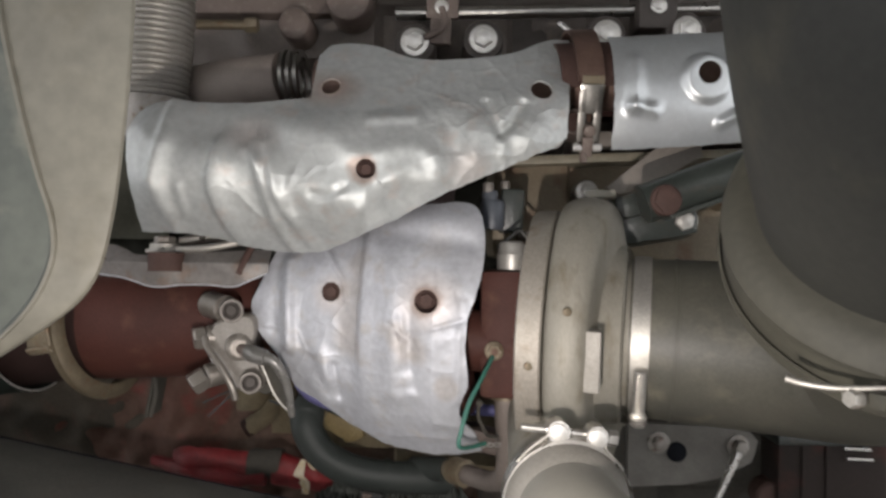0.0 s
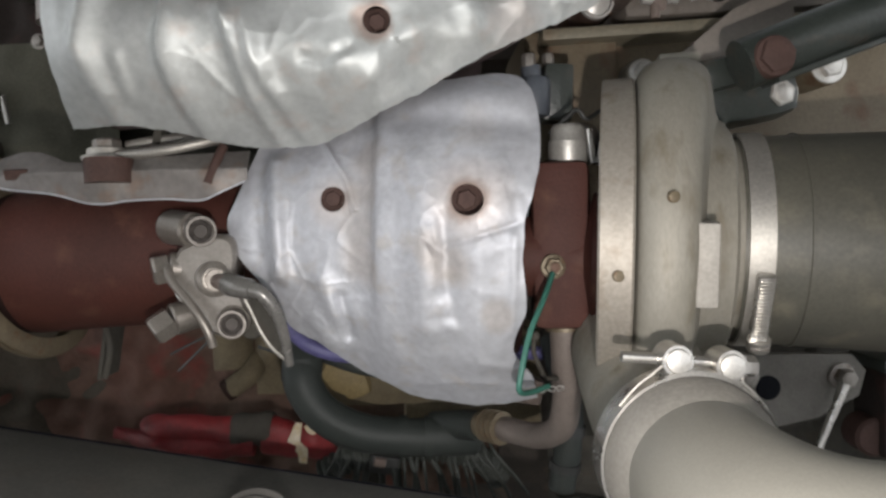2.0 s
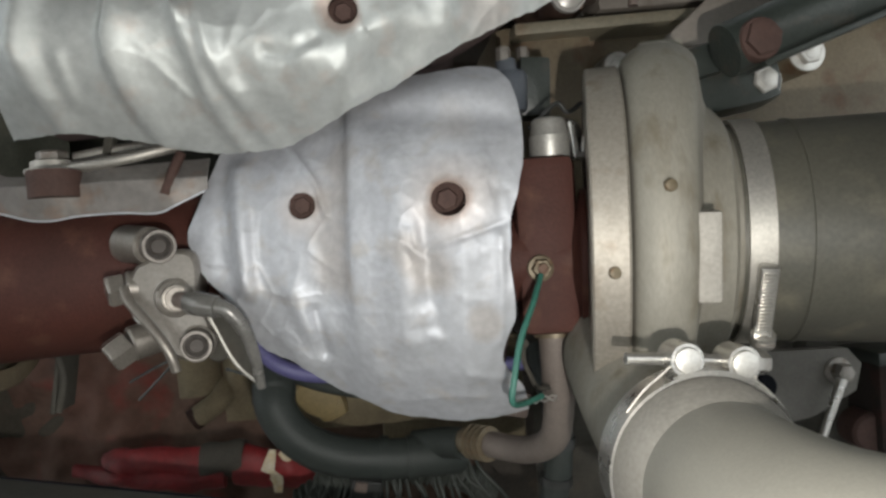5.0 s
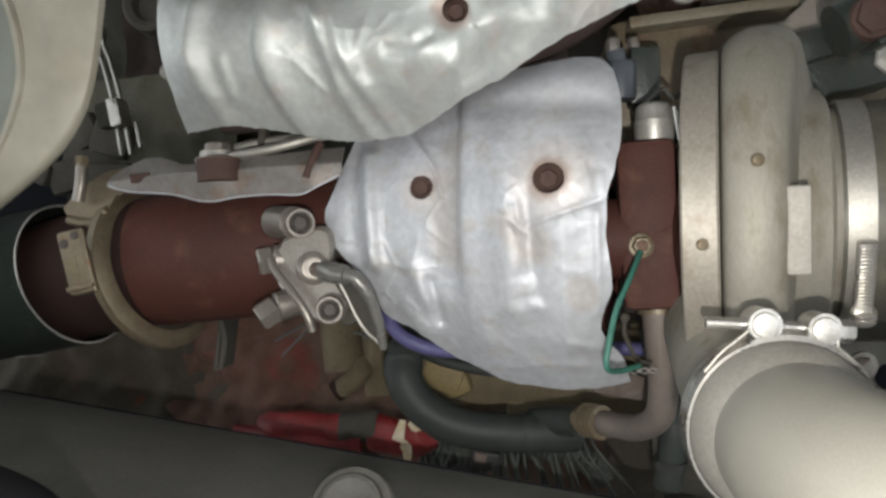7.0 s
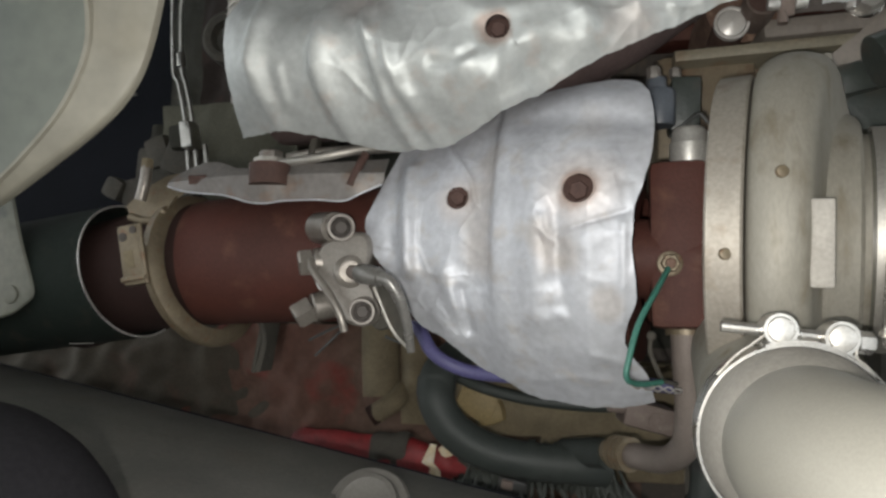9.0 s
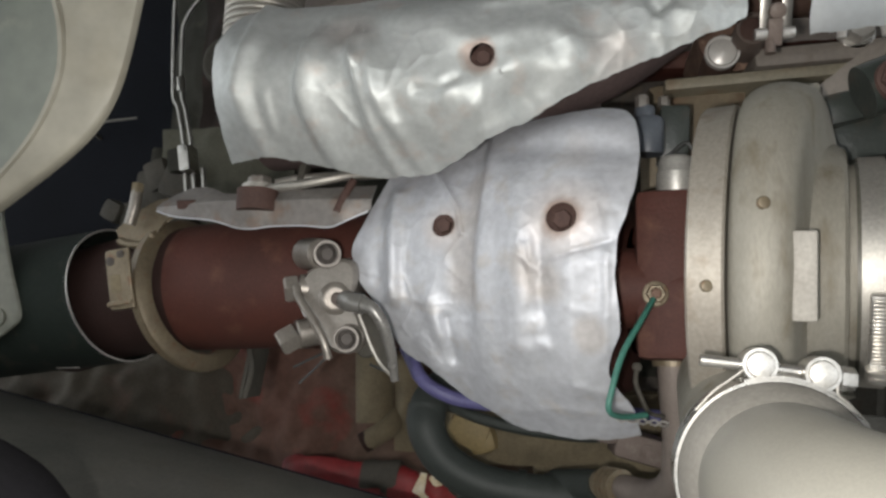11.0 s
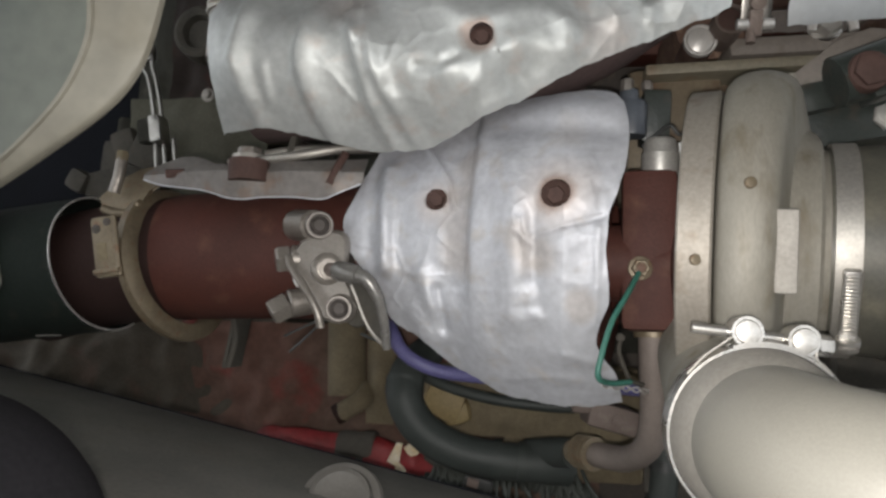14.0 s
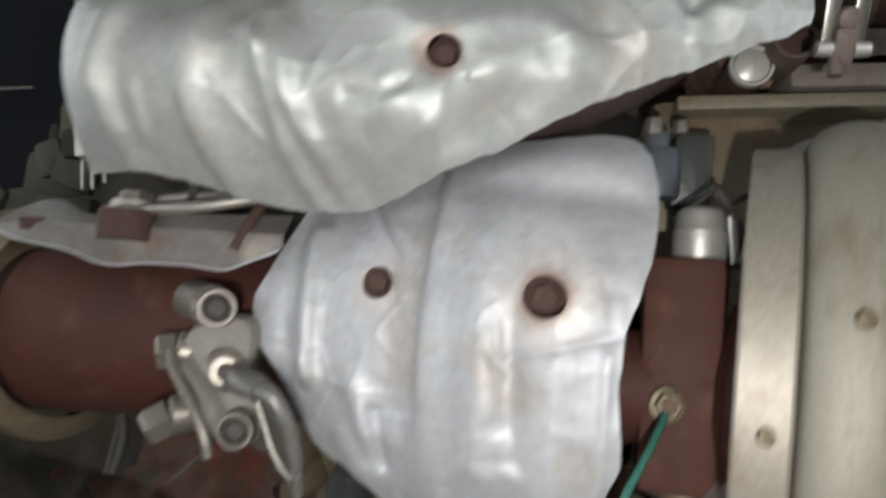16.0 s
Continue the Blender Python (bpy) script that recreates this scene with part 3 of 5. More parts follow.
def turbine_depth(x, z):
    y = 0.686 + 0.45 * max(0.0, -x) + 5.0 * (z - 1.14) ** 2
    fade = 1 / (1 + math.exp(-(z - 1.085) / 0.008))
    edge = x + 0.0675 + 0.035 * (1.205 - z)
    y += 0.006 - 0.010 / (1 + math.exp(-edge / (0.0011 + 0.004 * (1 - fade))))
    y -= ridge(x, z, TURBINE_RIDGES)
    y += 0.0020 * abs(noise.noise((x * 15 - z * 4, 9.1, z * 13))) - 0.0005
    y -= 0.0010 * crumple(x, z, 17, 3.3) + 0.0014 * crumple(x, z, 38, 8.3) + 0.0005 * crumple(x, z, 85, 4.1)
    return y + 0.0030 * noise.noise((x * 10, 5.1, z * 11)) + 0.0010 * noise.noise((x * 30, 3.1, z * 26)) + 0.00035 * noise.noise((x * 95, 1.7, z * 95))


TURBINE_RIDGES = [
    (-0.143, 1.198, -0.141, 1.115, 0.0055, 0.0085), (-0.156, 1.205, -0.156, 1.130, 0.005, -0.003),
    (-0.081, 1.204, -0.085, 1.105, 0.0095, -0.0045), (-0.111, 1.217, -0.0885, 1.183, -0.083, 1.162, 0.0021, 0.0036),
    (-0.098, 1.170, -0.098, 1.170, 0.016, -0.0030), (-0.037, 1.192, -0.036, 1.080, 0.0080, 0.0055),
    (-0.021, 1.154, -0.019, 1.088, 0.0045, -0.0036), (-0.006, 1.165, -0.006, 1.165, 0.018, 0.0034),
    (-0.020, 1.136, 0.027, 1.149, 0.0016, -0.0015), (-0.010, 1.128, 0.026, 1.138, 0.006, 0.0016),
    (-0.039, 1.144, -0.018, 1.128, 0.0020, -0.0018), (-0.032, 1.151, -0.028, 1.132, 0.0020, -0.0014),
    (-0.109, 1.112, -0.101, 1.086, 0.0062, 0.0050), (-0.096, 1.098, -0.091, 1.068, 0.0035, -0.0045),
    (-0.118, 1.082, -0.106, 1.060, 0.006, 0.0030), (-0.034, 1.0305, -0.018, 1.0345, 0.000, 1.0350, 0.014, 1.0325, 0.0030, 0.0013), (0.004, 1.052, 0.028, 1.046, 0.0030, 0.0014),
    (-0.022, 1.096, -0.018, 1.080, 0.004, 0.0028), (-0.042, 1.223, 0.034, 1.215, 0.0080, -0.0042),
    (-0.030, 1.242, 0.030, 1.240, 0.010, 0.0035), (0.014, 1.190, 0.016, 1.160, 0.006, 0.0022),
    (0.000, 1.075, 0.004, 1.050, 0.010, 0.0022), (0.023, 1.140, 0.022, 1.075, 0.0025, 0.0016),
    (-0.060, 1.068, -0.052, 1.030, 0.010, 0.0025)]
low = curve([(-0.182, 1.150), (-0.175, 1.130), (-0.155, 1.104), (-0.138, 1.074), (-0.114, 1.060), (-0.088, 1.039), (-0.066, 1.029), (-0.044, 1.017), (-0.017, 1.013), (0.021, 1.012), (0.047, 1.017)])
high = curve([(-0.182, 1.158), (-0.172, 1.180), (-0.160, 1.212), (-0.150, 1.236), (-0.06, 1.250), (0.0, 1.254), (0.026, 1.256), (0.041, 1.252), (0.047, 1.242)])
right = curve([(0.0, 0.047), (0.09, 0.040), (0.2, 0.024), (0.33, 0.031), (0.5, 0.028), (0.62, 0.032), (0.74, 0.041), (0.9, 0.046), (1.0, 0.044)])
bm = sheet(lambda v: -0.182, right, low, high, turbine_depth, [(-0.0988, 1.1693, 0.0098), (-0.006, 1.165, 0.0110)], 180, 190)
shield_thing("turbine_heat_shield", bm, SHIELD, "crumpled aluminised sheet heat shield over the turbine", turbine_depth, [(-0.0988, 1.1693, 0.0098), (-0.006, 1.165, 0.0110)])


def manifold_depth(x, z):
    y0 = float(np.interp(x, [-0.30, -0.06, 0.10, 0.13], [0.700, 0.684, 0.728, 0.745]))
    zc = float(np.interp(x, [-0.30, -0.06, 0.13], [1.287, 1.277, 1.325]))
    d = z - zc
    y = y0 + (0.0324 + 0.9 * (d - 0.06) if d > 0.06 else (9 if d > 0 else 10) * d * d)
    y -= ridge(x, z, MANIFOLD_RIDGES) + fold(x, z, MANIFOLD_FOLDS)
    y += 14.0 * max(0.0, -0.252 - x) ** 2
    y += 0.0022 * abs(noise.noise((x * 13 + z * 5, 2.1, z * 15))) - 0.0006
    calm = 0.5 + 0.5 * min(max((x + 0.225) / 0.07, 0.0), 1.0)
    y -= calm * (0.0020 * crumple(x, z, 16, 1.3) + 0.0010 * crumple(x, z, 40, 6.3) + 0.0004 * crumple(x, z, 90, 2.7))
    return y + 0.0032 * noise.noise((x * 11, 2.1, z * 11)) + 0.0016 * noise.noise((x * 26 + z * 12, 7.1, z * 22 - x * 8)) + 0.00035 * noise.noise((x * 90, 1.2, z * 90))


MANIFOLD_FOLDS = [
    (-0.243, 1.348, -0.243, 1.310, -0.249, 1.289, -0.253, 1.269, -0.249, 1.250, -0.244, 1.235, -0.238, 1.216, 0.0065, 0.0115, 0.0080),
    (-0.194, 1.302, -0.195, 1.287, -0.199, 1.273, -0.199, 1.260, -0.195, 1.243, -0.190, 1.231, -0.182, 1.214, 0.0042, 0.0150, 0.0085),
    (-0.160, 1.303, -0.158, 1.291, -0.154, 1.274, -0.150, 1.256, -0.146, 1.237, -0.139, 1.221, -0.131, 1.206, 0.0046, 0.0110, 0.0080),
    (-0.150, 1.303, -0.146, 1.291, -0.142, 1.274, -0.140, 1.258, -0.1335, 1.243, -0.1235, 1.227, -0.112, 1.207, 0.0045, 0.0085, 0.0055),
    (-0.042, 1.262, -0.030, 1.250, -0.022, 1.238, 0.0120, 0.0050, -0.0040)]
MANIFOLD_RIDGES = [
    (-0.168, 1.298, -0.156, 1.284, 0.0040, 0.0035), (-0.120, 1.262, -0.090, 1.258, 0.0130, 0.0040), (-0.107, 1.258, -0.095, 1.256, -0.085, 1.260, -0.079, 1.263, 0.0034, -0.0024),
    (-0.104, 1.238, -0.064, 1.243, 0.0130, 0.0050), (-0.095, 1.221, -0.082, 1.231, -0.067, 1.243, 0.0050, 0.0030),
    (-0.092, 1.307, -0.074, 1.294, -0.060, 1.292, -0.048, 1.295, -0.034, 1.301, -0.022, 1.302, -0.010, 1.298, 0.004, 1.289, 0.0065, 0.0022),
    (-0.024, 1.281, -0.018, 1.275, 0.0150, 0.0045), (-0.062, 1.280, -0.062, 1.280, 0.0120, -0.0040),
    (-0.084, 1.2555, -0.066, 1.257, -0.052, 1.261, -0.038, 1.270, 0.0080, 0.0028),
    (-0.040, 1.252, -0.022, 1.262, 0.0065, -0.0028), (0.000, 1.292, 0.003, 1.274, 0.0065, 0.0034),
    (0.082, 1.348, 0.072, 1.330, 0.059, 1.316, 0.0036, -0.0055), (0.046, 1.348, 0.052, 1.330, 0.059, 1.316, 0.0036, -0.0040),
    (0.059, 1.314, 0.062, 1.298, 0.0045, 0.0030), (0.088, 1.324, 0.082, 1.312, 0.0120, 0.0070),
    (0.040, 1.325, 0.036, 1.300, 0.0085, 0.0055), (-0.210, 1.318, -0.150, 1.306, 0.0150, -0.0060),
    (-0.064, 1.228, -0.042, 1.237, 0.0035, 0.0030), (-0.229, 1.262, -0.227, 1.240, 0.0035, 0.0016),
    (0.099, 1.363, 0.099, 1.363, 0.016, 0.0035), (-0.060, 1.328, -0.020, 1.331, 0.0050, 0.0035),
    (-0.120, 1.320, -0.090, 1.318, 0.0140, 0.0050), (0.010, 1.322, 0.016, 1.300, 0.0090, -0.0040)]
low = curve([(-0.284, 1.225), (-0.264, 1.2235), (-0.235, 1.2230), (-0.209, 1.2195), (-0.181, 1.2125), (-0.158, 1.2075), (-0.111, 1.207), (-0.085, 1.215), (-0.036, 1.237), (0.000, 1.257), (0.062, 1.285), (0.105, 1.305), (0.124, 1.318)])
high = curve([(-0.284, 1.318), (-0.275, 1.336), (-0.250, 1.346), (-0.200, 1.344), (-0.140, 1.348), (-0.117, 1.351), (0.0, 1.352), (0.124, 1.356)])
top = curve([(-0.117, 1.404), (-0.108, 1.416), (-0.069, 1.417), (-0.028, 1.401), (0.013, 1.399), (0.067, 1.409), (0.108, 1.431), (0.124, 1.433)])
left = curve([(0.0, -0.282), (0.3, -0.278), (0.7, -0.282), (0.9, -0.286), (1.0, -0.284)])
right = curve([(0.0, 0.122), (1.0, 0.126)])
bm = sheet(left, right, low, high, manifold_depth, [(-0.0603, 1.2800, 0.0095), (0.099, 1.363, 0.0110), (-0.101, 1.364, 0.0095)], 260, 100, upper=(105, top, 0.010, 40))
shield_thing("manifold_heat_shield", bm, SHIELD_LONG, "long crumpled silver heat shield over the exhaust manifold", manifold_depth, [(-0.0603, 1.2800, 0.0095), (0.099, 1.363, 0.0110), (-0.101, 1.364, 0.0095)])


for x, y, z, r in ((-0.0988, 0.750, 1.1693, 0.0078), (-0.0060, 0.700, 1.165, 0.0088), (-0.0603, 0.697, 1.280, 0.0074)):
    fix = thing("shield_bolt", (x, y, z), "rusty hexagon bolt sunk behind a heat shield's hole", "bolt", "bolts behind the heat shields")
    part("head", hexagon(r * 0.8, 0.006, at(x, y, z, FACE @ pose(0, 0, 0, 0, 0, 17))), BORE, fix)
    part("washer", disc(r * 1.35, 0.002, at(x, y + 0.0015, z), 28, 0.0006), BORE, fix)
    part("shank", disc(r * 0.5, 0.09, at(x, y + 0.091, z), 16, 0.0006), BORE, fix)


def right_depth(x, z):
    d = z - 1.358 - 0.05 * (x - 0.2)
    y = 0.835 - math.sqrt(max(0.086 ** 2 - d * d, 1e-5))
    y -= ridge(x, z, [(0.190, 1.395, 0.188, 1.350, 0.005, 0.006), (0.186, 1.348, 0.205, 1.346, 0.005, 0.004), (0.272, 1.335, 0.300, 1.350, 0.004, 0.006)])
    r = math.hypot(x - 0.2575, z - 1.3775)
    flat = min(max((0.027 - r) / 0.008, 0.0), 1.0)
    y += (0.7440 - y) * flat * flat * (3 - 2 * flat)
    return y + 0.0008 * noise.noise((x * 26, 2.1, z * 26))


bm = sheet(lambda v: 0.169, lambda v: 0.44, curve([(0.169, 1.309), (0.25, 1.314), (0.44, 1.33)]), curve([(0.169, 1.425), (0.25, 1.430), (0.44, 1.44)]), right_depth, [(0.2575, 1.3815, 0.0115)], 110, 60)
shield_thing("end_heat_shield", bm, SHIELD_BRIGHT, "smooth bright half-round heat shield with a pressed dimple", right_depth, [(0.2575, 1.3815, 0.0115)])


def under_depth(x, z):
    y = float(np.interp(x, [-0.38, -0.34, -0.28, -0.16], [0.786, 0.772, 0.762, 0.766]))
    return y + 1.0 * max(0.0, z - 1.195) + 0.002 * noise.noise((x * 30, 4.4, z * 30)) - ridge(x, z, [(-0.33, 1.215, -0.27, 1.19, 0.012, 0.005), (-0.23, 1.205, -0.19, 1.185, 0.010, 0.004)])


low = curve([(-0.372, 1.192), (-0.362, 1.1885), (-0.346, 1.1845), (-0.327, 1.182), (-0.310, 1.180), (-0.297, 1.177), (-0.281, 1.1722), (-0.266, 1.171), (-0.252, 1.173), (-0.222, 1.1735), (-0.197, 1.172), (-0.182, 1.178), (-0.164, 1.186)])
high = curve([(-0.372, 1.196), (-0.366, 1.202), (-0.350, 1.2105), (-0.327, 1.2125), (-0.308, 1.208), (-0.292, 1.202), (-0.26, 1.205), (-0.22, 1.206), (-0.164, 1.209)])
bm = sheet(lambda v: -0.372, lambda v: -0.164, low, high, under_depth, (), 90, 40)
under = thing("pipe_heat_shield", (-0.26, 0.765, 1.20), "dull wavy sheet heat shield above the exhaust pipe", "heat shield")
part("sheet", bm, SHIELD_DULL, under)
edge = [(x, under_depth(x, low(x)) - 0.0004, low(x)) for x in np.linspace(-0.371, -0.166, 30)]
part("rolled_edge", tube([Vector(q) for q in edge], 0.0007, 70, 8), SHIELD, under, "thin bright lower edge")
part("tab", box((0.018, 0.004, 0.008), pose(-0.335, 0.772, 1.195, 20, 0, 0), 0.0012), BORE, under, "small rusty tab")

# ---- exhaust manifold ----
manifold = thing("exhaust_manifold", (0.0, 0.86, 1.36), "rust-brown cast exhaust manifold behind the shields", "exhaust manifold")
part("runner", tube([(-0.14, 0.885, 1.398), (0.0, 0.880, 1.396), (0.12, 0.875, 1.398), (0.50, 0.87, 1.405)], 0.029, 40, 28), BROWN, manifold)
part("end_runner", tube([(-0.285, 0.93, 1.395), (-0.235, 0.900, 1.398), (-0.180, 0.888, 1.403)], lambda s: 0.036 - 0.004 * s, 20, 28), DRAIN, manifold)
for k in range(3):
    part("sealing_ring", lathe([(0, 0.026), (0, 0.034), (0.004, 0.034), (0.004, 0.026), (0, 0.026)], (-0.176 + 0.008 * k, 0.888, 1.404), (1, -0.1, 0.05), 48), PIPE_STEEL, manifold, "bright expansion ring")
for x in (-0.08, 0.15, 0.36):
    part("port", tube([(x, 0.945, 1.385), (x, 1.0, 1.39), (x, 1.09, 1.40)], 0.036, 12, 24), RUST, manifold)
part("log", tube([(-0.27, 0.80, 1.292), (-0.12, 0.79, 1.292), (0.0, 0.80, 1.318), (0.075, 0.825, 1.362)], lambda s: 0.062 - 0.026 * s, 40, 32), MAUVE, manifold)
part("turbine_riser", tube([(-0.03, 0.87, 1.38), (-0.03, 0.85, 1.30), (-0.04, 0.81, 1.18)], 0.050, 20, 28), MAUVE, manifold)

strap = thing("strap_clamp", (0.145, 0.80, 1.36), "heat-browned strap clamp with a bolted tongue", "clamp")
part("strap", lathe([(-0.013, 0.074), (-0.013, 0.077), (0.013, 0.077), (0.013, 0.074), (-0.013, 0.074)], (0.147, 0.828, 1.366), (1, 0.02, 0.05), 40, a0=-25, a1=84), BROWN, strap)
# Dark sleeve stands for the shaded gaps on both sides of the strap.
part("shadow_sleeve", lathe([(-0.026, 0.060), (-0.026, 0.064), (0.030, 0.064), (0.030, 0.060), (-0.026, 0.060)], (0.147, 0.828, 1.366), (1, 0.02, 0.05), 40, a0=-25, a1=84), BORE, strap)
sm = Matrix.Translation((0.1470, 0.7590, 1.338)) @ pose(0, 0, 0, 24, 0, 0)
bm = box((0.0075, 0.003, 0.062), sm @ pose(-0.0075, 0, 0), 0.001)
box((0.0075, 0.003, 0.062), sm @ pose(0.0075, 0, 0), 0.001, bm)
box((0.0225, 0.003, 0.028), sm @ pose(0, 0, 0.020), 0.001, bm)
part("fork", bm, PIPE_STEEL, strap, "bright slotted fork")
part("label_plate", box((0.021, 0.002, 0.015), pose(0.149, 0.7500, 1.371, 6), 0.0005), BRASS, strap, "pale brassy stamped plate")
part("screw", disc(0.0062, 0.012, sm @ at(0, 0.004, -0.010), 20, 0.002), GREY_RUST, strap)
for dx in (-0.0095, 0.0095):
    part("barrel", disc(0.0042, 0.0085, Matrix.Translation((0.1455 + dx - 0.00425, 0.763, 1.3115)) @ pose(0, 0, 0, 0, 90, 0), 20), CLAMP, strap, "bright cross barrel end")
part("barrel_block", box((0.0105, 0.010, 0.020), pose(0.1455, 0.764, 1.313, 24), 0.002), GREY_RUST, strap)
part("bolt_tail", disc(0.0038, 0.012, pose(0.1425, 0.765, 1.297), 16, 0.001), GREY_RUST, strap)

x, z, r = 0.1255, 1.3410, 0.0150
dome = thing("domed_plug", (x, 0.85, z), "bright domed plug with a thin rim in the pale ledge", "plug")
part("rim", lathe([(0.0, r * 0.86), (0.0, r), (0.006, r), (0.006, r * 0.86)], (x, 0.872, z), (0, 1, 0), 40), PALE_CAP, dome)
part("dome", lathe([(-0.003, 0.0), (-0.002, r * 0.5), (0.0, r * 0.78), (0.003, r * 0.86), (0.02, r * 0.86)], (x, 0.872, z), (0, 1, 0), 40), PALE_CAP, dome)
part("seat", disc(r * 0.95, 0.05, at(x, 0.930, z), 32, 0.002), BROWN, dome)
dark = thing("dark_plug", (0.148, 0.85, 1.353), "dark brown steel plug with a worn raised rim", "plug")
part("body", disc(0.0112, 0.050, at(0.1480, 0.905, 1.3530), 36, 0.002), BORE, dark)
part("rim", lathe([(0.002, 0.0108), (0.0, 0.0118), (0.0, 0.0138), (0.002, 0.0146), (0.045, 0.0146)], (0.1480, 0.852, 1.3530), (0, 1, 0), 40), GREY_RUST, dark, "worn grey-brown rim")
nutt = thing("hexagon_nut", (0.236, 0.88, 1.353), "bright hexagon nut on the pale flange", "nut")
part("nut", hexagon(0.0115, 0.014, at(0.2395, 0.884, 1.3558, FACE @ pose(0, 0, 0, 0, 0, 30))), BOLT, nutt)
part("washer", disc(0.0150, 0.004, at(0.2395, 0.889, 1.3558), 32, 0.001), STEEL, nutt)
for side in (-1, 1):
    part("clip_leg", tube([(0.2395 + side * 0.012, 0.872, 1.367), (0.2395 + side * 0.0165, 0.868, 1.355), (0.2395 + side * 0.018, 0.868, 1.345)], 0.0042, 12, 10), PALE_CAP, nutt, "bright clip leg beside the nut")

# ---- turbocharger ----
AXIS = Vector((1, -0.252, -0.039)).normalized()
HUB = Vector((0.0953, 0.752, 1.1357))


def scroll_mesh():
    """The volute: its round section is widest at the top and narrows down the front to the outlet."""
    up = (Vector((0, 0, 1)) - AXIS * AXIS.z).normalized()
    front = up.cross(AXIS)
    front = front if front.y < 0 else -front
    seg, loops = 160, []
    for k in range(seg):
        a = 2 * math.pi * k / seg
        turn = a if a < math.pi else a - 2 * math.pi              # -pi..pi, 0 at the top, + at the front
        size = 0.80 - 0.20 * math.tanh(turn / 0.9) + 0.10 * math.exp(-(turn / 0.8) ** 2)
        wide, tall = 0.060 * size, 0.0235 * (0.55 + 0.45 * size) + 0.007 * math.exp(-((turn - 0.2) / 0.8) ** 2)
        prof = [(0.021, 0.070), (0.021, 0.098)]
        for i in range(15):
            b = math.pi * (0.025 + 0.935 * i / 14)
            prof.append((0.0210 + wide * 0.5 * (1 - math.cos(b)), 0.0980 + tall * math.sin(b) ** 0.55))
        prof += [(0.024 + wide, 0.089), (0.026 + wide, 0.0835), (0.0705 if wide < 0.040 else 0.030 + wide, 0.0815), (0.0815, 0.0800), (0.0838, 0.0775), (0.0838, 0.06)]
        loops.append([HUB + AXIS * s + (up * math.cos(a) + front * math.sin(a)) * r for s, r in prof])
    loops.append(loops[0])
    return rings(bmesh.new(), loops, False, False)


turbo = thing("turbocharger", tuple(HUB), "turbocharger with a pale cast compressor and rust-red centre housing", "turbocharger")
part("back_plate", lathe([(-0.001, 0.06), (-0.001, 0.1115), (0.0003, 0.1130), (0.019, 0.1140), (0.0205, 0.1125), (0.0205, 0.06)], HUB, AXIS, 140), MACHINED, turbo, "smooth turned back plate")
bm = scroll_mesh()
bmesh.ops.remove_doubles(bm, verts=bm.verts, dist=1e-6)
part("scroll", bm, CAST, turbo, "pale rough cast scroll")
part("inlet_neck", lathe([(0.080, 0.0700), (0.092, 0.0700), (0.094, 0.066), (0.12, 0.066)], HUB, AXIS, 96), CAST, turbo)
part("name_boss", box((0.0130, 0.016, 0.050), at(0.1295, 0.6385, 1.1225, pose(0, 0, 0, 5, 2, -14)), 0.0022), BOSS, turbo, "blank cast boss")
for x, y, z in ((0.0780, 0.6400, 1.117), (0.1070, 0.6275, 1.162)):
    part("dowel", disc(0.0036, 0.0030, at(x, y + 0.002, z, FACE @ pose(0, 0, 0, 0, 12, 0)), 20, 0.001), BRASS, turbo)
part("centre_housing", lathe([(-0.10, 0.01), (-0.10, 0.030), (-0.045, 0.030), (-0.035, 0.026), (-0.012, 0.026), (-0.006, 0.048), (-0.002, 0.048)], HUB + Vector((0, 0.0, -0.015)), AXIS, 72), RED_RUST, turbo, "rust-red centre housing")
bm = box((0.042, 0.06, 0.121), pose(0.067, 0.763, 1.1315, 0, 0, -8), 0.008)
part("oil_gallery", bm, RED_RUST, turbo)
bm = lathe([(-0.10, 0.02), (-0.11, 0.070), (-0.09, 0.080), (-0.04, 0.086), (0.0, 0.092), (0.03, 0.080), (0.036, 0.05)], HUB + Vector((-0.085, 0.060, -0.012)), (1, -0.2, 0), 72)
part("turbine_housing", bm, RED_RUST, turbo)
part("top_pad", box((0.030, 0.020, 0.008), pose(0.160, 0.768, 1.2665, 0, 0, -11), 0.0025), CAST, turbo)
part("seam_bolt", bolt_mesh(0.167, 0.880, 1.279, 0.0085, depth=0.008), BOLT, turbo, "small bright bolt behind the scroll")
part("seam_boss", disc(0.014, 0.05, at(0.167, 0.932, 1.279), 28, 0.004), CAST, turbo)
part("outlet", tube([(0.112, 0.74, 1.055), (0.108, 0.68, 1.035), (0.1045, 0.61, 1.020)], 0.042, 16, 40), CAST, turbo, "cast compressor outlet")

nut = thing("oil_feed_fitting", (0.072, 0.755, 1.20), "bright steel oil feed banjo fitting", "pipe fitting")
part("barrel", lathe([(0.0, 0.0), (0.0, 0.0136), (0.002, 0.0142), (0.016, 0.0142), (0.0175, 0.0130), (0.0245, 0.0126), (0.0275, 0.0112), (0.0285, 0.0095), (0.0285, 0.0)], (0.0735, 0.757, 1.191), (0, 0, 1), 40), FITTING, nut, "pale zinc barrel")
part("feed_pipe", tube([(0.085, 0.765, 1.205), (0.098, 0.78, 1.212), (0.10, 0.83, 1.225), (0.09, 0.93, 1.23)], 0.005, 20, 12), DULL_STEEL, nut)
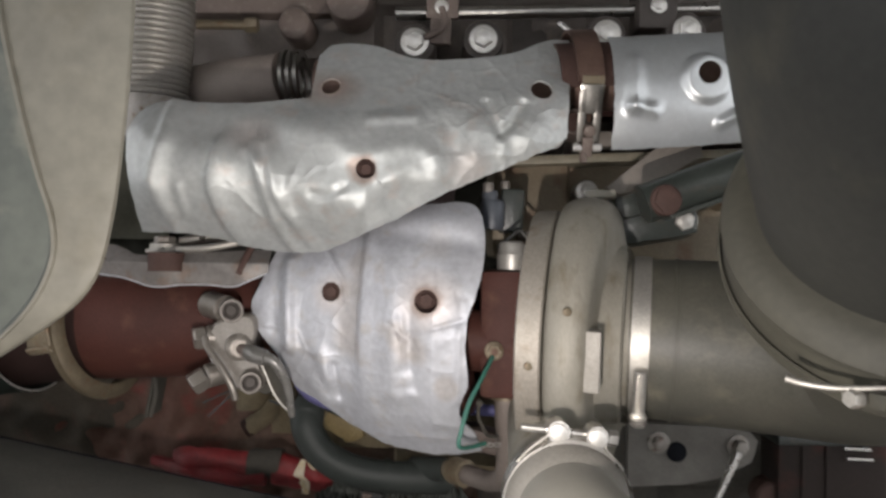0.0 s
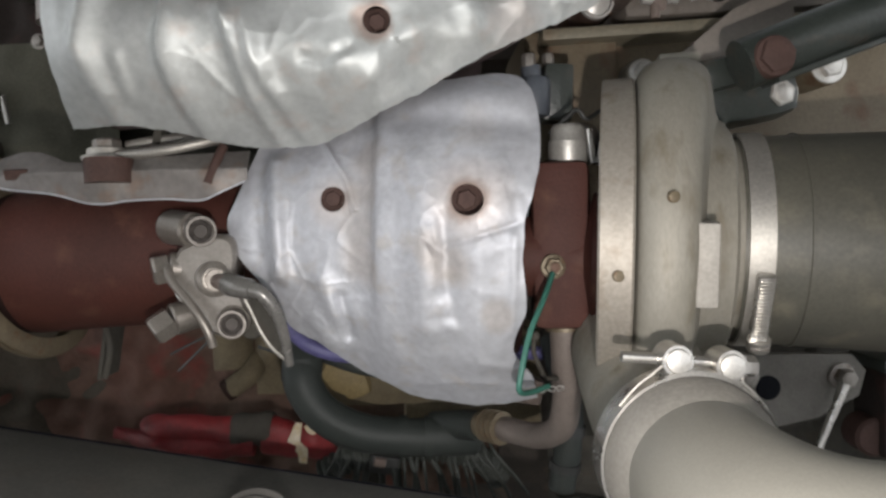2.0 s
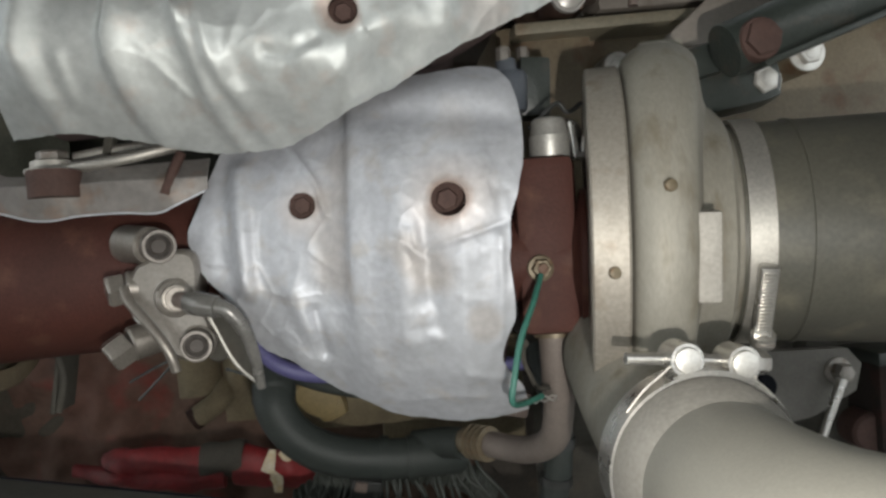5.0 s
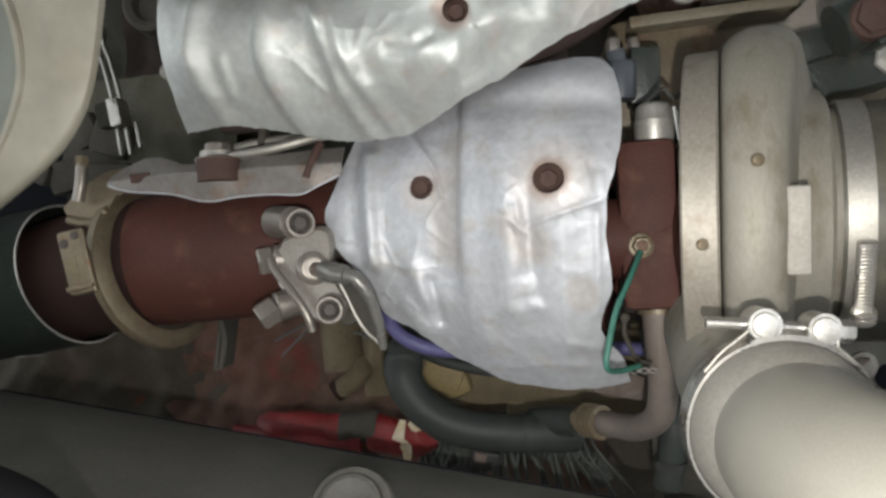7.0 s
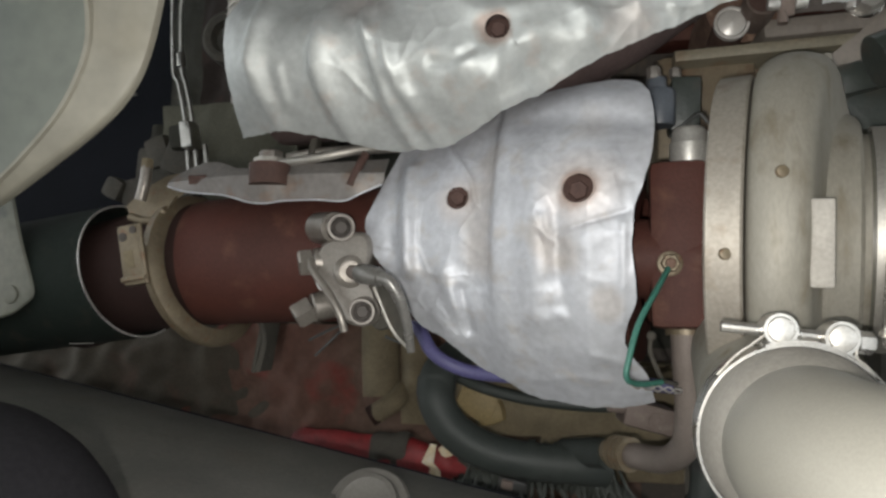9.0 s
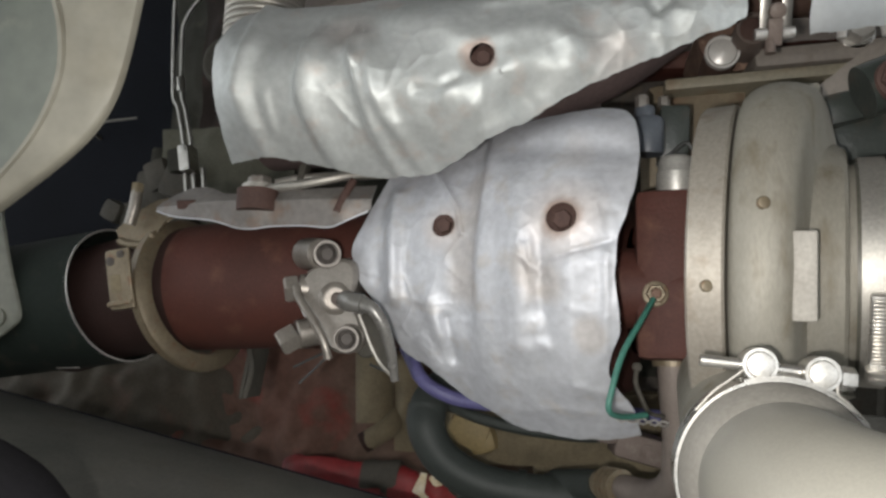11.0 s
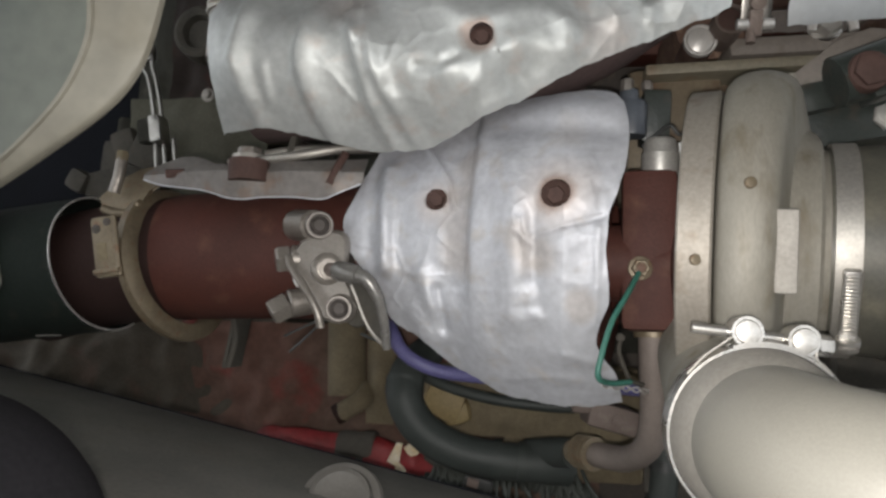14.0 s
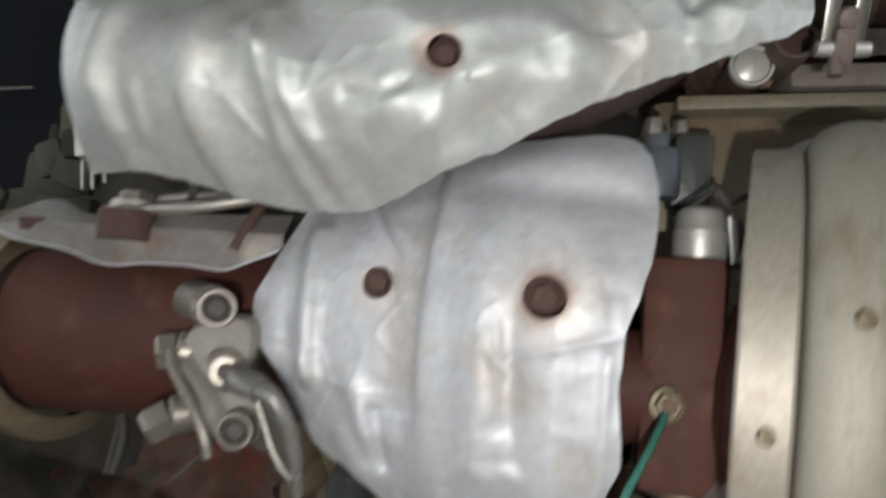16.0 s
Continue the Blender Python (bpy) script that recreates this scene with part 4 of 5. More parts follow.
# Thin black arc draws the shadow above the fitting.
part("bent_tube", tube([(0.060, 0.757, 1.2130), (0.071, 0.757, 1.2225), (0.081, 0.758, 1.2300), (0.0885, 0.760, 1.2235), (0.100, 0.764, 1.2300)], 0.0016, 24, 8), BLACK, nut, "thin black arc for the shadow over the fitting")
bm = box((0.0045, 0.014, 0.026), pose(0.0895, 0.757, 1.2030, 0, -6, 0), 0.0012)
box((0.010, 0.014, 0.004), pose(0.0940, 0.757, 1.1920, 0, 12, 0), 0.0012, bm)
box((0.004, 0.014, 0.014), pose(0.0965, 0.757, 1.1985, 0, 8, 0), 0.0012, bm)
part("bracket_tab", bm, STEEL, nut, "bright bent tab")

clip = thing("spring_clip", (0.045, 0.745, 1.06), "bent spring clip beside the heat shield's edge", "clip")
part("pad", disc(0.0034, 0.003, at(0.0435, 0.745, 1.066), 20, 0.001), GRIME, clip)
part("arm", tube([(0.0435, 0.744, 1.066), (0.0425, 0.742, 1.055), (0.047, 0.745, 1.043), (0.052, 0.75, 1.034), (0.062, 0.757, 1.031)], 0.0017, 24, 8), GRIME, clip)
twist = thing("twisted_tie_wire", (0.04, 0.73, 1.035), "twisted bright tie wire at the heat shield's corner", "wire")
for k in range(2):
    pts = [(0.028 + 0.0045 * i, 0.712 + 0.004 * i + 0.0016 * math.cos(1.9 * i + math.pi * k), 1.0335 - 0.0008 * i + 0.0020 * math.sin(1.9 * i + math.pi * k)) for i in range(9)]
    part("strand", tube(pts, 0.0007, 48, 6), CLAMP, twist)
wedge = thing("drain_bracket", (0.05, 0.93, 0.98), "grimy dark cast bracket behind the drain pipe", "bracket")
bm = box((0.052, 0.05, 0.026), pose(0.052, 0.955, 0.981, 0, 14, 8), 0.006)
box((0.026, 0.03, 0.018), pose(0.026, 0.945, 0.994, 0, 0, 0), 0.005, bm)
part("body", bm, GREY_RUST, wedge)
part("bolt", bolt_mesh(0.060, 0.928, 0.979, 0.0050, depth=0.004), GREY_RUST, wedge)

plug = thing("sensor_plug", (0.055, 0.729, 1.117), "brass plug with a green wire leaving it", "plug")
part("brass_nut", bolt_mesh(0.056, 0.732, 1.117, 0.0068, depth=0.008, flange=1.3), BRASS, plug)
part("pin", disc(0.0035, 0.011, at(0.056, 0.732, 1.117), 16), RUST, plug)
solo("green_wire", tube([(0.054, 0.722, 1.113), (0.045, 0.706, 1.098), (0.033, 0.692, 1.077), (0.026, 0.684, 1.055), (0.024, 0.684, 1.041), (0.033, 0.698, 1.036), (0.048, 0.714, 1.036)], 0.0020, 60, 10), GREEN, "thin green insulated wire hanging from the plug", "wire")

drain = thing("oil_drain_pipe", (0.067, 0.76, 1.05), "grey-brown rusty oil drain pipe bending under the turbocharger", "pipe")
part("upper_pipe", tube([(0.070, 0.765, 1.082), (0.071, 0.770, 1.05), (0.074, 0.785, 1.01), (0.073, 0.812, 0.978), (0.060, 0.860, 0.957), (0.036, 0.905, 0.951)], 0.0115, 50, 24, wobble=0.05), DRAIN, drain)
part("top_collar", lathe([(0, 0.008), (0, 0.0150), (0.008, 0.0155), (0.010, 0.010)], (0.070, 0.764, 1.066), (0, 0.05, 1), 32), BRASS, drain, "stained brassy collar")
core = part("thread_core", tube([(0.0345, 0.905, 0.951), (0.028, 0.914, 0.950), (0.016, 0.932, 0.949)], 0.0128, 8, 24), BRASS, drain)
for k in range(4):
    part("thread_ring", lathe([(-0.0018, 0.011), (-0.0008, 0.0160), (0.0008, 0.0160), (0.0018, 0.011)], (0.0340 - 0.0042 * k, 0.9055 + 0.0054 * k, 0.9512 - 0.0003 * k), (-0.61, 0.79, -0.04), 32), BRASS, core, "brassy threaded collar")
part("lower_pipe", tube([(0.016, 0.932, 0.946), (-0.002, 0.955, 0.942), (-0.03, 0.975, 0.936)], 0.0150, 12, 20), RUBBER, drain, "black hose end")

# ---- compressor inlet hose and its clamp ----
def along(d, off=(0, 0, 0)):
    return HUB + AXIS * d + Vector(off)


inlet = thing("inlet_hose", tuple(along(0.2)), "dusty grey rubber inlet hose on the compressor", "hose")
path = [along(0.088), along(0.13), along(0.19), along(0.235), along(0.27, (0.0, -0.03, 0.008)), (0.352, 0.595, 1.165), (0.325, 0.50, 1.205), (0.282, 0.44, 1.232)]
part("hose", tube(path, lambda s: 0.0715 + 0.010 * s, 90, 72, cap=False), INTAKE, inlet)
part("seam_rib", lathe([(0.0, 0.071), (0.0005, 0.0740), (0.003, 0.0740), (0.0035, 0.071)], along(0.125), AXIS, 96), INTAKE, inlet, "raised rubber seam")

band = thing("worm_drive_clamp", tuple(along(0.11)), "bright worm-drive hose clamp round the inlet hose", "hose clamp")
part("band", lathe([(-0.0075, 0.0725), (-0.0075, 0.0745), (0.0075, 0.0745), (0.0075, 0.0725), (-0.0075, 0.0725)], along(0.0975), AXIS, 110), BAND, band)
frame_m = Matrix.Translation(along(0.098)) @ pose(0, 0, 0, 0, 2.2, -14.1)
turn_x = lambda deg: frame_m @ pose(0, 0, 0, deg, 0, 0)
housing = part("screw_housing", box((0.0105, 0.007, 0.046), turn_x(27) @ pose(0.001, -0.0780, -0.004), 0.002), STEEL, band)
bm = None
for k in range(17):
    bm = box((0.0075, 0.0022, 0.0011), turn_x(27) @ pose(0.001, -0.0818, 0.0155 - 0.0024 * k), 0.0003, bm)
part("worm_thread", bm, STEEL, housing)
head = part("screw_head", disc(0.0072, 0.008, turn_x(27) @ pose(0.001, -0.0815, -0.026, 180, 0, 0), 24, 0.0015), STEEL, band)
part("screw_slot", box((0.011, 0.0085, 0.0012), turn_x(27) @ pose(0.001, -0.0850, -0.0295), 0), DULL_STEEL, head)

# ---- charge pipe elbow, its clamp and the orange hose ----
elbow = thing("charge_pipe_elbow", (0.12, 0.53, 1.0), "pale cast charge pipe elbow below the compressor", "pipe")
EC = Vector((0.1045, 0.598, 1.0195))
part("elbow", tube([(0.1045, 0.610, 1.0195), (0.1045, 0.580, 1.019), (0.106, 0.550, 1.0175), (0.117, 0.518, 1.014), (0.140, 0.500, 1.011), (0.175, 0.496, 1.010), (0.215, 0.499, 1.008), (0.245, 0.504, 1.007)], lambda s: 0.0400 + 0.0005 * s, 80, 56), ELBOW, elbow)
part("bead", lathe([(0.008, 0.0470), (0.0, 0.0470), (-0.006, 0.0462), (-0.013, 0.0440), (-0.019, 0.0412), (-0.023, 0.0385)], EC, (0, 1, 0.06), 80), BOSS, elbow, "flared grey lip")
tclamp = thing("t_bolt_clamp", tuple(EC), "bright T-bolt band clamp with two round trunnions", "hose clamp")
part("band", lathe([(0.0, 0.0475), (0.0, 0.0490), (0.019, 0.0490), (0.019, 0.0475), (0.0, 0.0475)], EC, (0, 1, 0.06), 96), STEEL, tclamp)
part("tongue_strip", lathe([(-0.001, 0.0492), (-0.001, 0.0505), (0.014, 0.0505), (0.014, 0.0492), (-0.001, 0.0492)], EC, (0, 1, 0.06), 40, a0=-32, a1=18), STEEL, tclamp)
for x, z in ((0.0972, 1.0750), (0.1258, 1.0712)):
    pin = part("trunnion", disc(0.0066, 0.024, at(x, 0.618, z), 28, 0.001), BOLT, tclamp, "round bright trunnion")
    part("loop", lathe([(-0.010, 0.0068), (-0.010, 0.0083), (0.008, 0.0083), (0.008, 0.0068), (-0.010, 0.0068)], (x, 0.606, z), (0, 1, 0), 36), STEEL, pin)
for x, z, side, turns in ((0.0898, 1.0720, -1, (24, 31, 38, 45, 50)), (0.1334, 1.0680, 1, (34, 40, 46, 52, 57))):
    leg = [(x, 0.600, z)]
    for deg in turns:
        a = radians(deg)
        r = 0.0520 - 0.0024 * min(1.0, (deg - 24) / 20)
        leg.append((EC.x + side * r * math.sin(a), 0.600, EC.z + r * math.cos(a)))
    part("loop_leg", tube(leg, 0.0008, 24, 8), BAND, tclamp)
rod = part("t_bolt", tube([(0.070, 0.607, 1.0765), (0.10, 0.607, 1.0735), (0.140, 0.607, 1.0690)], 0.0030, 10, 14), STEEL, tclamp)
part("lock_nut", hexagon(0.006, 0.007, Matrix.Translation((0.136, 0.607, 1.0690)) @ pose(0, 0, 0, 0, 96, 0)), STEEL, rod)

solo("charge_hose_sleeve", lathe([(0, 0.038), (0, 0.0425), (0.030, 0.0425), (0.030, 0.038)], (0.228, 0.501, 1.0075), (1, 0.08, 0.0), 64), DULL_STEEL, "grey metal sleeve on the end of the elbow", "sleeve")
bm = tube([(0.250, 0.504, 1.006), (0.30, 0.506, 1.004), (0.36, 0.512, 1.0), (0.46, 0.53, 0.99)], lambda s: 0.044 + 0.0035 * math.sin(s * 22), 60, 48)
solo("orange_hose", bm, ORANGE, "ribbed orange silicone charge hose", "hose")

# ---- big intake hose beside the camera ----
intake = thing("intake_duct", (0.28, 0.42, 1.24), "large dusty grey rubber intake duct with a clamp", "hose")
part("duct", tube([(0.272, 0.425, 1.243), (0.250, 0.385, 1.278), (0.232, 0.355, 1.325), (0.222, 0.34, 1.41), (0.225, 0.35, 1.56)], lambda s: 0.094 + 0.010 * s, 60, 72), DUCT_DARK, intake, "dark rubber duct")
DN = Vector((-0.38, -0.62, 0.55)).normalized()
DC = Vector((0.270, 0.428, 1.236))
part("collar", lathe([(-0.035, 0.090), (-0.033, 0.108), (-0.020, 0.113), (-0.006, 0.109), (0.004, 0.110), (0.012, 0.104), (0.015, 0.094), (0.014, 0.070)], DC, DN, 96), DUCT, intake, "dusty collar")
part("clamp_band", lathe([(-0.026, 0.1135), (-0.026, 0.1150), (-0.016, 0.1150), (-0.016, 0.1135), (-0.026, 0.1135)], DC, DN, 96), DUCT, intake, "dusty clamp band")
part("clamp_tongue", tube([(0.176, 0.402, 1.1490), (0.183, 0.399, 1.1472), (0.194, 0.392, 1.1465), (0.208, 0.384, 1.1480), (0.224, 0.376, 1.1500)], lambda s: 0.0017 - 0.0005 * s, 24, 12), BAND, intake, "bright clamp tongue")
worm = part("clamp_screw_housing", box((0.022, 0.010, 0.008), pose(0.217, 0.384, 1.1435, 0, -6, 24), 0.002), DUCT, intake)
part("clamp_screw", hexagon(0.0045, 0.007, Matrix.Translation((0.204, 0.389, 1.1425)) @ pose(0, 0, 0, 0, -90, 24)), BAND, worm, "bright screw head")

# ---- exhaust outlet ----
outlet = thing("exhaust_outlet_pipe", (-0.38, 0.85, 1.12), "rust-red exhaust outlet pipe leaving the turbine", "exhaust pipe")
# Left length of the red pipe, its colour darkened for the shade there.
part("shaded_end", tube([(-0.52, 0.860, 1.098), (-0.455, 0.854, 1.115), (-0.39, 0.848, 1.124), (-0.362, 0.8465, 1.1265)], 0.0592, 30, 72), SHADE_BROWN, outlet, "pipe end darkened for the shade beyond the clamp")
part("pipe", tube([(-0.364, 0.8466, 1.1262), (-0.35, 0.8462, 1.1275), (-0.31, 0.845, 1.130), (-0.23, 0.850, 1.133), (-0.14, 0.855, 1.135)], lambda s: 0.0600 + 0.002 * s, 60, 72), RED_RUST, outlet)
TAX = Vector((1, -0.186, 0.246)).normalized()
TC = Vector((-0.4417, 0.8406, 1.1190))
tail = thing("tail_exhaust_pipe", (-0.55, 0.87, 1.08), "dark dusty exhaust pipe with a bright cut rim", "exhaust pipe")
cut_up = (Vector((0, 0, 1)) - TAX * TAX.z).normalized()
cut_side = TAX.cross(cut_up)
run = Vector((-1, 0.06, -0.13))
bm = bmesh.new()
rings(bm, [[TC + (cut_up * math.cos(k * math.pi / 42) + cut_side * math.sin(k * math.pi / 42)) * r + run * d for k in range(84)] for d, r in ((0.36, 0.0645), (0.0, 0.0650), (0.0, 0.0670), (0.36, 0.0668))], True, False)
part("wall", bm, TAIL, tail)
part("rim", lathe([(-0.0006, 0.0653), (-0.0006, 0.0670), (0.0006, 0.0670), (0.0006, 0.0653), (-0.0006, 0.0653)], TC, TAX, 96), CLAMP, tail, "bright cut edge")
part("bright_streak", tube([(-0.478, 0.799, 1.0485), (-0.466, 0.799, 1.0490), (-0.454, 0.801, 1.0493)], 0.0006, 8, 8), GREY_DUST, tail, "thin bright streak")
VAX = Vector((1, -0.24, 0.24)).normalized()
VC = Vector((-0.3655, 0.8440, 1.1195))
vband = thing("v_band_clamp", tuple(VC), "dull brassy V-band clamp round the exhaust pipe", "clamp")
part("channel", lathe([(-0.0100, 0.060), (-0.0095, 0.0680), (-0.0050, 0.0740), (0.0030, 0.0740), (0.0070, 0.0685), (0.0075, 0.060)], VC, VAX, 96), BRASS, vband)
part("outer_band", lathe([(-0.003, 0.0737), (-0.003, 0.0750), (0.0016, 0.0750), (0.0016, 0.0737), (-0.003, 0.0737)], VC, VAX, 96, a0=75, a1=300), BRASS, vband)
lm = Matrix.Translation((-0.3935, 0.768, 1.129)) @ pose(0, 0, 0, 3, -9, 0)
plate = part("latch", box((0.0215, 0.008, 0.054), lm, 0.0038), BRASS, vband)
part("latch_hole", disc(0.0040, 0.001, lm @ at(-0.0050, -0.0036, 0.0165), 24, 0.0003), TAUPE, plate)
part("latch_hole", disc(0.0034, 0.001, lm @ at(0.0055, -0.0036, 0.0215), 24, 0.0003), TAUPE, plate)
part("latch_slot", box((0.010, 0.002, 0.016), lm @ pose(-0.002, -0.0036, -0.004), 0.0008), OCHRE_DARK, plate)
part("latch_bar", box((0.024, 0.005, 0.0045), lm @ pose(0.001, -0.0045, -0.021), 0.0015), BRASS, plate)
part("latch_ridge", tube([lm @ Vector((0.0115, -0.002, -0.026)), lm @ Vector((0.0118, -0.003, 0.0)), lm @ Vector((0.0115, -0.002, 0.026))], 0.0022, 8, 10), BRASS, plate)
part("t_bolt", tube([(-0.408, 0.796, 1.182), (-0.404, 0.796, 1.198), (-0.403, 0.797, 1.214)], 0.0052, 8, 14), VALVE_CAST, vband)
part("t_nut", hexagon(0.0058, 0.009, pose(-0.403, 0.797, 1.212, 0, 4, 0)), OCHRE_DARK, vband, "ochre-stained nut")
bm = bmesh.new()
saddle = [(-0.427, 1.178), (-0.421, 1.166), (-0.392, 1.163), (-0.384, 1.172), (-0.378, 1.187), (-0.360, 1.203), (-0.350, 1.209), (-0.372, 1.212), (-0.394, 1.208), (-0.412, 1.196)]
rings(bm, [[(x, 0.806 + 0.5 * max(0.0, z - 1.180) - dy, z) for x, z in saddle] for dy in (0.0, 0.0045)], True, True)
bmesh.ops.bevel(bm, geom=list(bm.edges), offset=0.0014, segments=2, affect="EDGES", profile=0.6)
part("saddle", bm, BRASS, vband)
part("saddle_lip", tube([(-0.420, 0.800, 1.167), (-0.405, 0.797, 1.163), (-0.392, 0.797, 1.164), (-0.385, 0.799, 1.173)], 0.0040, 16, 10), BRASS, vband)

hanger = thing("pipe_hanger", (-0.338, 0.87, 1.04), "dark pressed hanger under the exhaust pipe", "bracket")
part("plate", box((0.004, 0.040, 0.052), pose(-0.318, 0.880, 1.046, 0, 10, 0), 0.0015), GRIME, hanger)
part("rib", tube([(-0.316, 0.862, 1.072), (-0.311, 0.860, 1.048), (-0.318, 0.862, 1.022)], 0.0030, 12, 10), GRIME, hanger)

# ---- control valve on the turbine ----
valve = thing("valve_block", (-0.19, 0.735, 1.11), "small cast control valve block with bolts and hose stubs", "valve")


def stud(a, b, ra, rb, bm=None):
    """A round stub from a to b, slightly tapered, with rounded ends."""
    a, b = Vector(a), Vector(b)
    n = (b - a).length
    m = a, (b - a).normalized()
    prof = [(0, 0), (0, ra * 0.86), (0.0012, ra), (n - 0.0014, rb), (n, rb * 0.88), (n, 0)]
    return lathe(prof, m[0], m[1], 36, bm=bm)


def socket(a, b, r, parent):
    """A stub with a raised rim and a sunken brown end."""
    a, b = Vector(a), Vector(b)
    d = (b - a).normalized()
    n = (b - a).length
    body = part("socket", lathe([(0, 0), (0, r), (n - 0.001, r), (n, r * 0.95), (n, r * 0.80), (n - 0.0035, r * 0.76), (n - 0.0035, 0)], a, d, 40), VALVE_DARK, parent)
    part("bolt_end", lathe([(n - 0.0032, 0), (n - 0.0032, r * 0.74), (n - 0.0032, r * 0.5), (n - 0.0020, r * 0.42), (n - 0.0020, 0)], a, d, 32), TAUPE, parent, "brown sunken bolt end")
    return body


bm = bmesh.new()
outline = [(-0.204, 1.136), (-0.190, 1.142), (-0.172, 1.145), (-0.164, 1.136), (-0.165, 1.110), (-0.158, 1.092), (-0.160, 1.076), (-0.172, 1.070), (-0.186, 1.076), (-0.196, 1.096), (-0.208, 1.112), (-0.210, 1.124)]
loops = []
mid = Vector((-0.184, 0, 1.109))
for y, s in ((0.768, 0.92), (0.738, 0.97), (0.732, 0.96), (0.729, 0.88)):
    ring = spline([(mid.x + (x - mid.x) * s, y, mid.z + (z - mid.z) * s) for x, z in outline + outline[:1]], 60)
    loops.append(ring[:-1])
rings(bm, loops, True, True)
part("body", bm, VALVE_CAST, valve)
neck = part("boss", lathe([(0.0, 0.0125), (0.006, 0.0125), (0.0075, 0.011), (0.0080, 0.0095), (0.0110, 0.0095), (0.0115, 0.0088), (0.0116, 0.0075), (0.0145, 0.0072), (0.0145, 0.0)], (-0.181, 0.732, 1.113), (0.45, -1, 0.0), 40), VALVE_CAST, valve)
part("stub", stud((-0.176, 0.722, 1.1125), (-0.162, 0.708, 1.110), 0.0054, 0.0054), GREY_RUST, neck)
ear = part("ear", stud((-0.216, 0.756, 1.150), (-0.193, 0.734, 1.1475), 0.0128, 0.0122), VALVE_CAST, valve)
socket((-0.195, 0.742, 1.1475), (-0.185, 0.723, 1.1465), 0.0108, ear)
foot = part("lower_ear", stud((-0.168, 0.745, 1.084), (-0.167, 0.727, 1.083), 0.0115, 0.0112), VALVE_CAST, valve)
socket((-0.167, 0.730, 1.083), (-0.165, 0.715, 1.0825), 0.0100, foot)
for a, b, c, r in (((-0.200, 0.742, 1.120), (-0.213, 0.736, 1.121), (-0.226, 0.730, 1.119), 0.0112), ((-0.195, 0.742, 1.089), (-0.211, 0.732, 1.085), (-0.226, 0.724, 1.075), 0.0112)):
    shank = part("bolt_shank", stud(a, b, r, r), VALVE_CAST, valve)
    part("side_bolt", hexagon(r * 0.98, (Vector(c) - Vector(b)).length * 0.75, Matrix.Translation(b) @ (Vector(c) - Vector(b)).to_track_quat("Z", "Y").to_matrix().to_4x4()), VALVE_CAST, shank, "worn bolt head")
part("spring_pin", tube([(-0.207, 0.730, 1.110), (-0.204, 0.727, 1.103), (-0.201, 0.726, 1.099)], 0.0016, 8, 8), CLAMP, valve)
part("lever", tube([(-0.209, 0.724, 1.122), (-0.205, 0.719, 1.113), (-0.190, 0.714, 1.095), (-0.181, 0.713, 1.080), (-0.178, 0.715, 1.068)], 0.0031, 24, 12), VALVE_CAST, valve, "bent lever")
part("hose_end", tube([(-0.164, 0.710, 1.1105), (-0.157, 0.703, 1.1095), (-0.147, 0.700, 1.1075)], lambda s: 0.0078 - 0.0010 * s, 10, 20), VALVE_TUBE, valve)
part("hose", tube([(-0.149, 0.701, 1.108), (-0.140, 0.700, 1.104), (-0.132, 0.703, 1.091), (-0.128, 0.708, 1.073), (-0.1265, 0.713, 1.054)], lambda s: 0.0056 - 0.0026 * s, 30, 18), VALVE_TUBE, valve, "short grey hose")
bm = bmesh.new()
outer = spline([(-0.150, 0.712, 1.105), (-0.140, 0.710, 1.099), (-0.133, 0.712, 1.086), (-0.129, 0.715, 1.070), (-0.127, 0.717, 1.056)], 30)
inner = spline([(-0.158, 0.722, 1.101), (-0.153, 0.722, 1.090), (-0.147, 0.722, 1.076), (-0.140, 0.722, 1.065), (-0.130, 0.720, 1.056)], 30)
rings(bm, [outer, [q + Vector((0, 0.002, 0)) for q in outer], [q + Vector((0, 0.003, 0)) for q in inner], inner, outer], False, False)
# Plate's dark colour holds the shade between it and the hose.
part("crescent_plate", bm, GRIME, valve, "curved plate darkened for the shaded gap behind the hose")
part("crescent_rim", tube(inner, 0.0014, 30, 8), BAND, valve)
part("rear_bolt", stud((-0.155, 0.760, 1.079), (-0.157, 0.736, 1.077), 0.0095, 0.0088), GRIME, valve)
# Three thin black lines below the valve body.
part("black_line", tube([(-0.186, 0.735, 1.073), (-0.200, 0.735, 1.067), (-0.214, 0.735, 1.060)], 0.0010, 6, 6), BLACK, valve)
part("black_line", tube([(-0.185, 0.735, 1.071), (-0.196, 0.735, 1.060), (-0.209, 0.735, 1.048)], 0.0010, 6, 6), BLACK, valve)
part("black_line", tube([(-0.152, 0.733, 1.064), (-0.144, 0.733, 1.061), (-0.136, 0.733, 1.058)], 0.0012, 6, 6), BLACK, valve)

valve.location, valve.scale = (-0.2014, 0.7674, 1.1103), (1.06, 1.06, 1.06)

# ---- eyelet pipe over the dull shield ----
eye = thing("banjo_pipe", (-0.285, 0.79, 1.22), "banjo eyelet with a bright return pipe", "pipe fitting")
part("boss", lathe([(0.0, 0.0), (0.0, 0.0165), (0.018, 0.0172), (0.018, 0.0)], (-0.2640, 0.763, 1.1860), (0, 0.05, 1), 40), BORE, eye, "rust-brown boss")
part("washer", lathe([(0.0, 0.0), (0.0, 0.0185), (0.0005, 0.0195), (0.003, 0.0195), (0.0035, 0.0185), (0.0035, 0.0)], (-0.272, 0.784, 1.2040), (0, 0.05, 1), 44), BAND, eye)
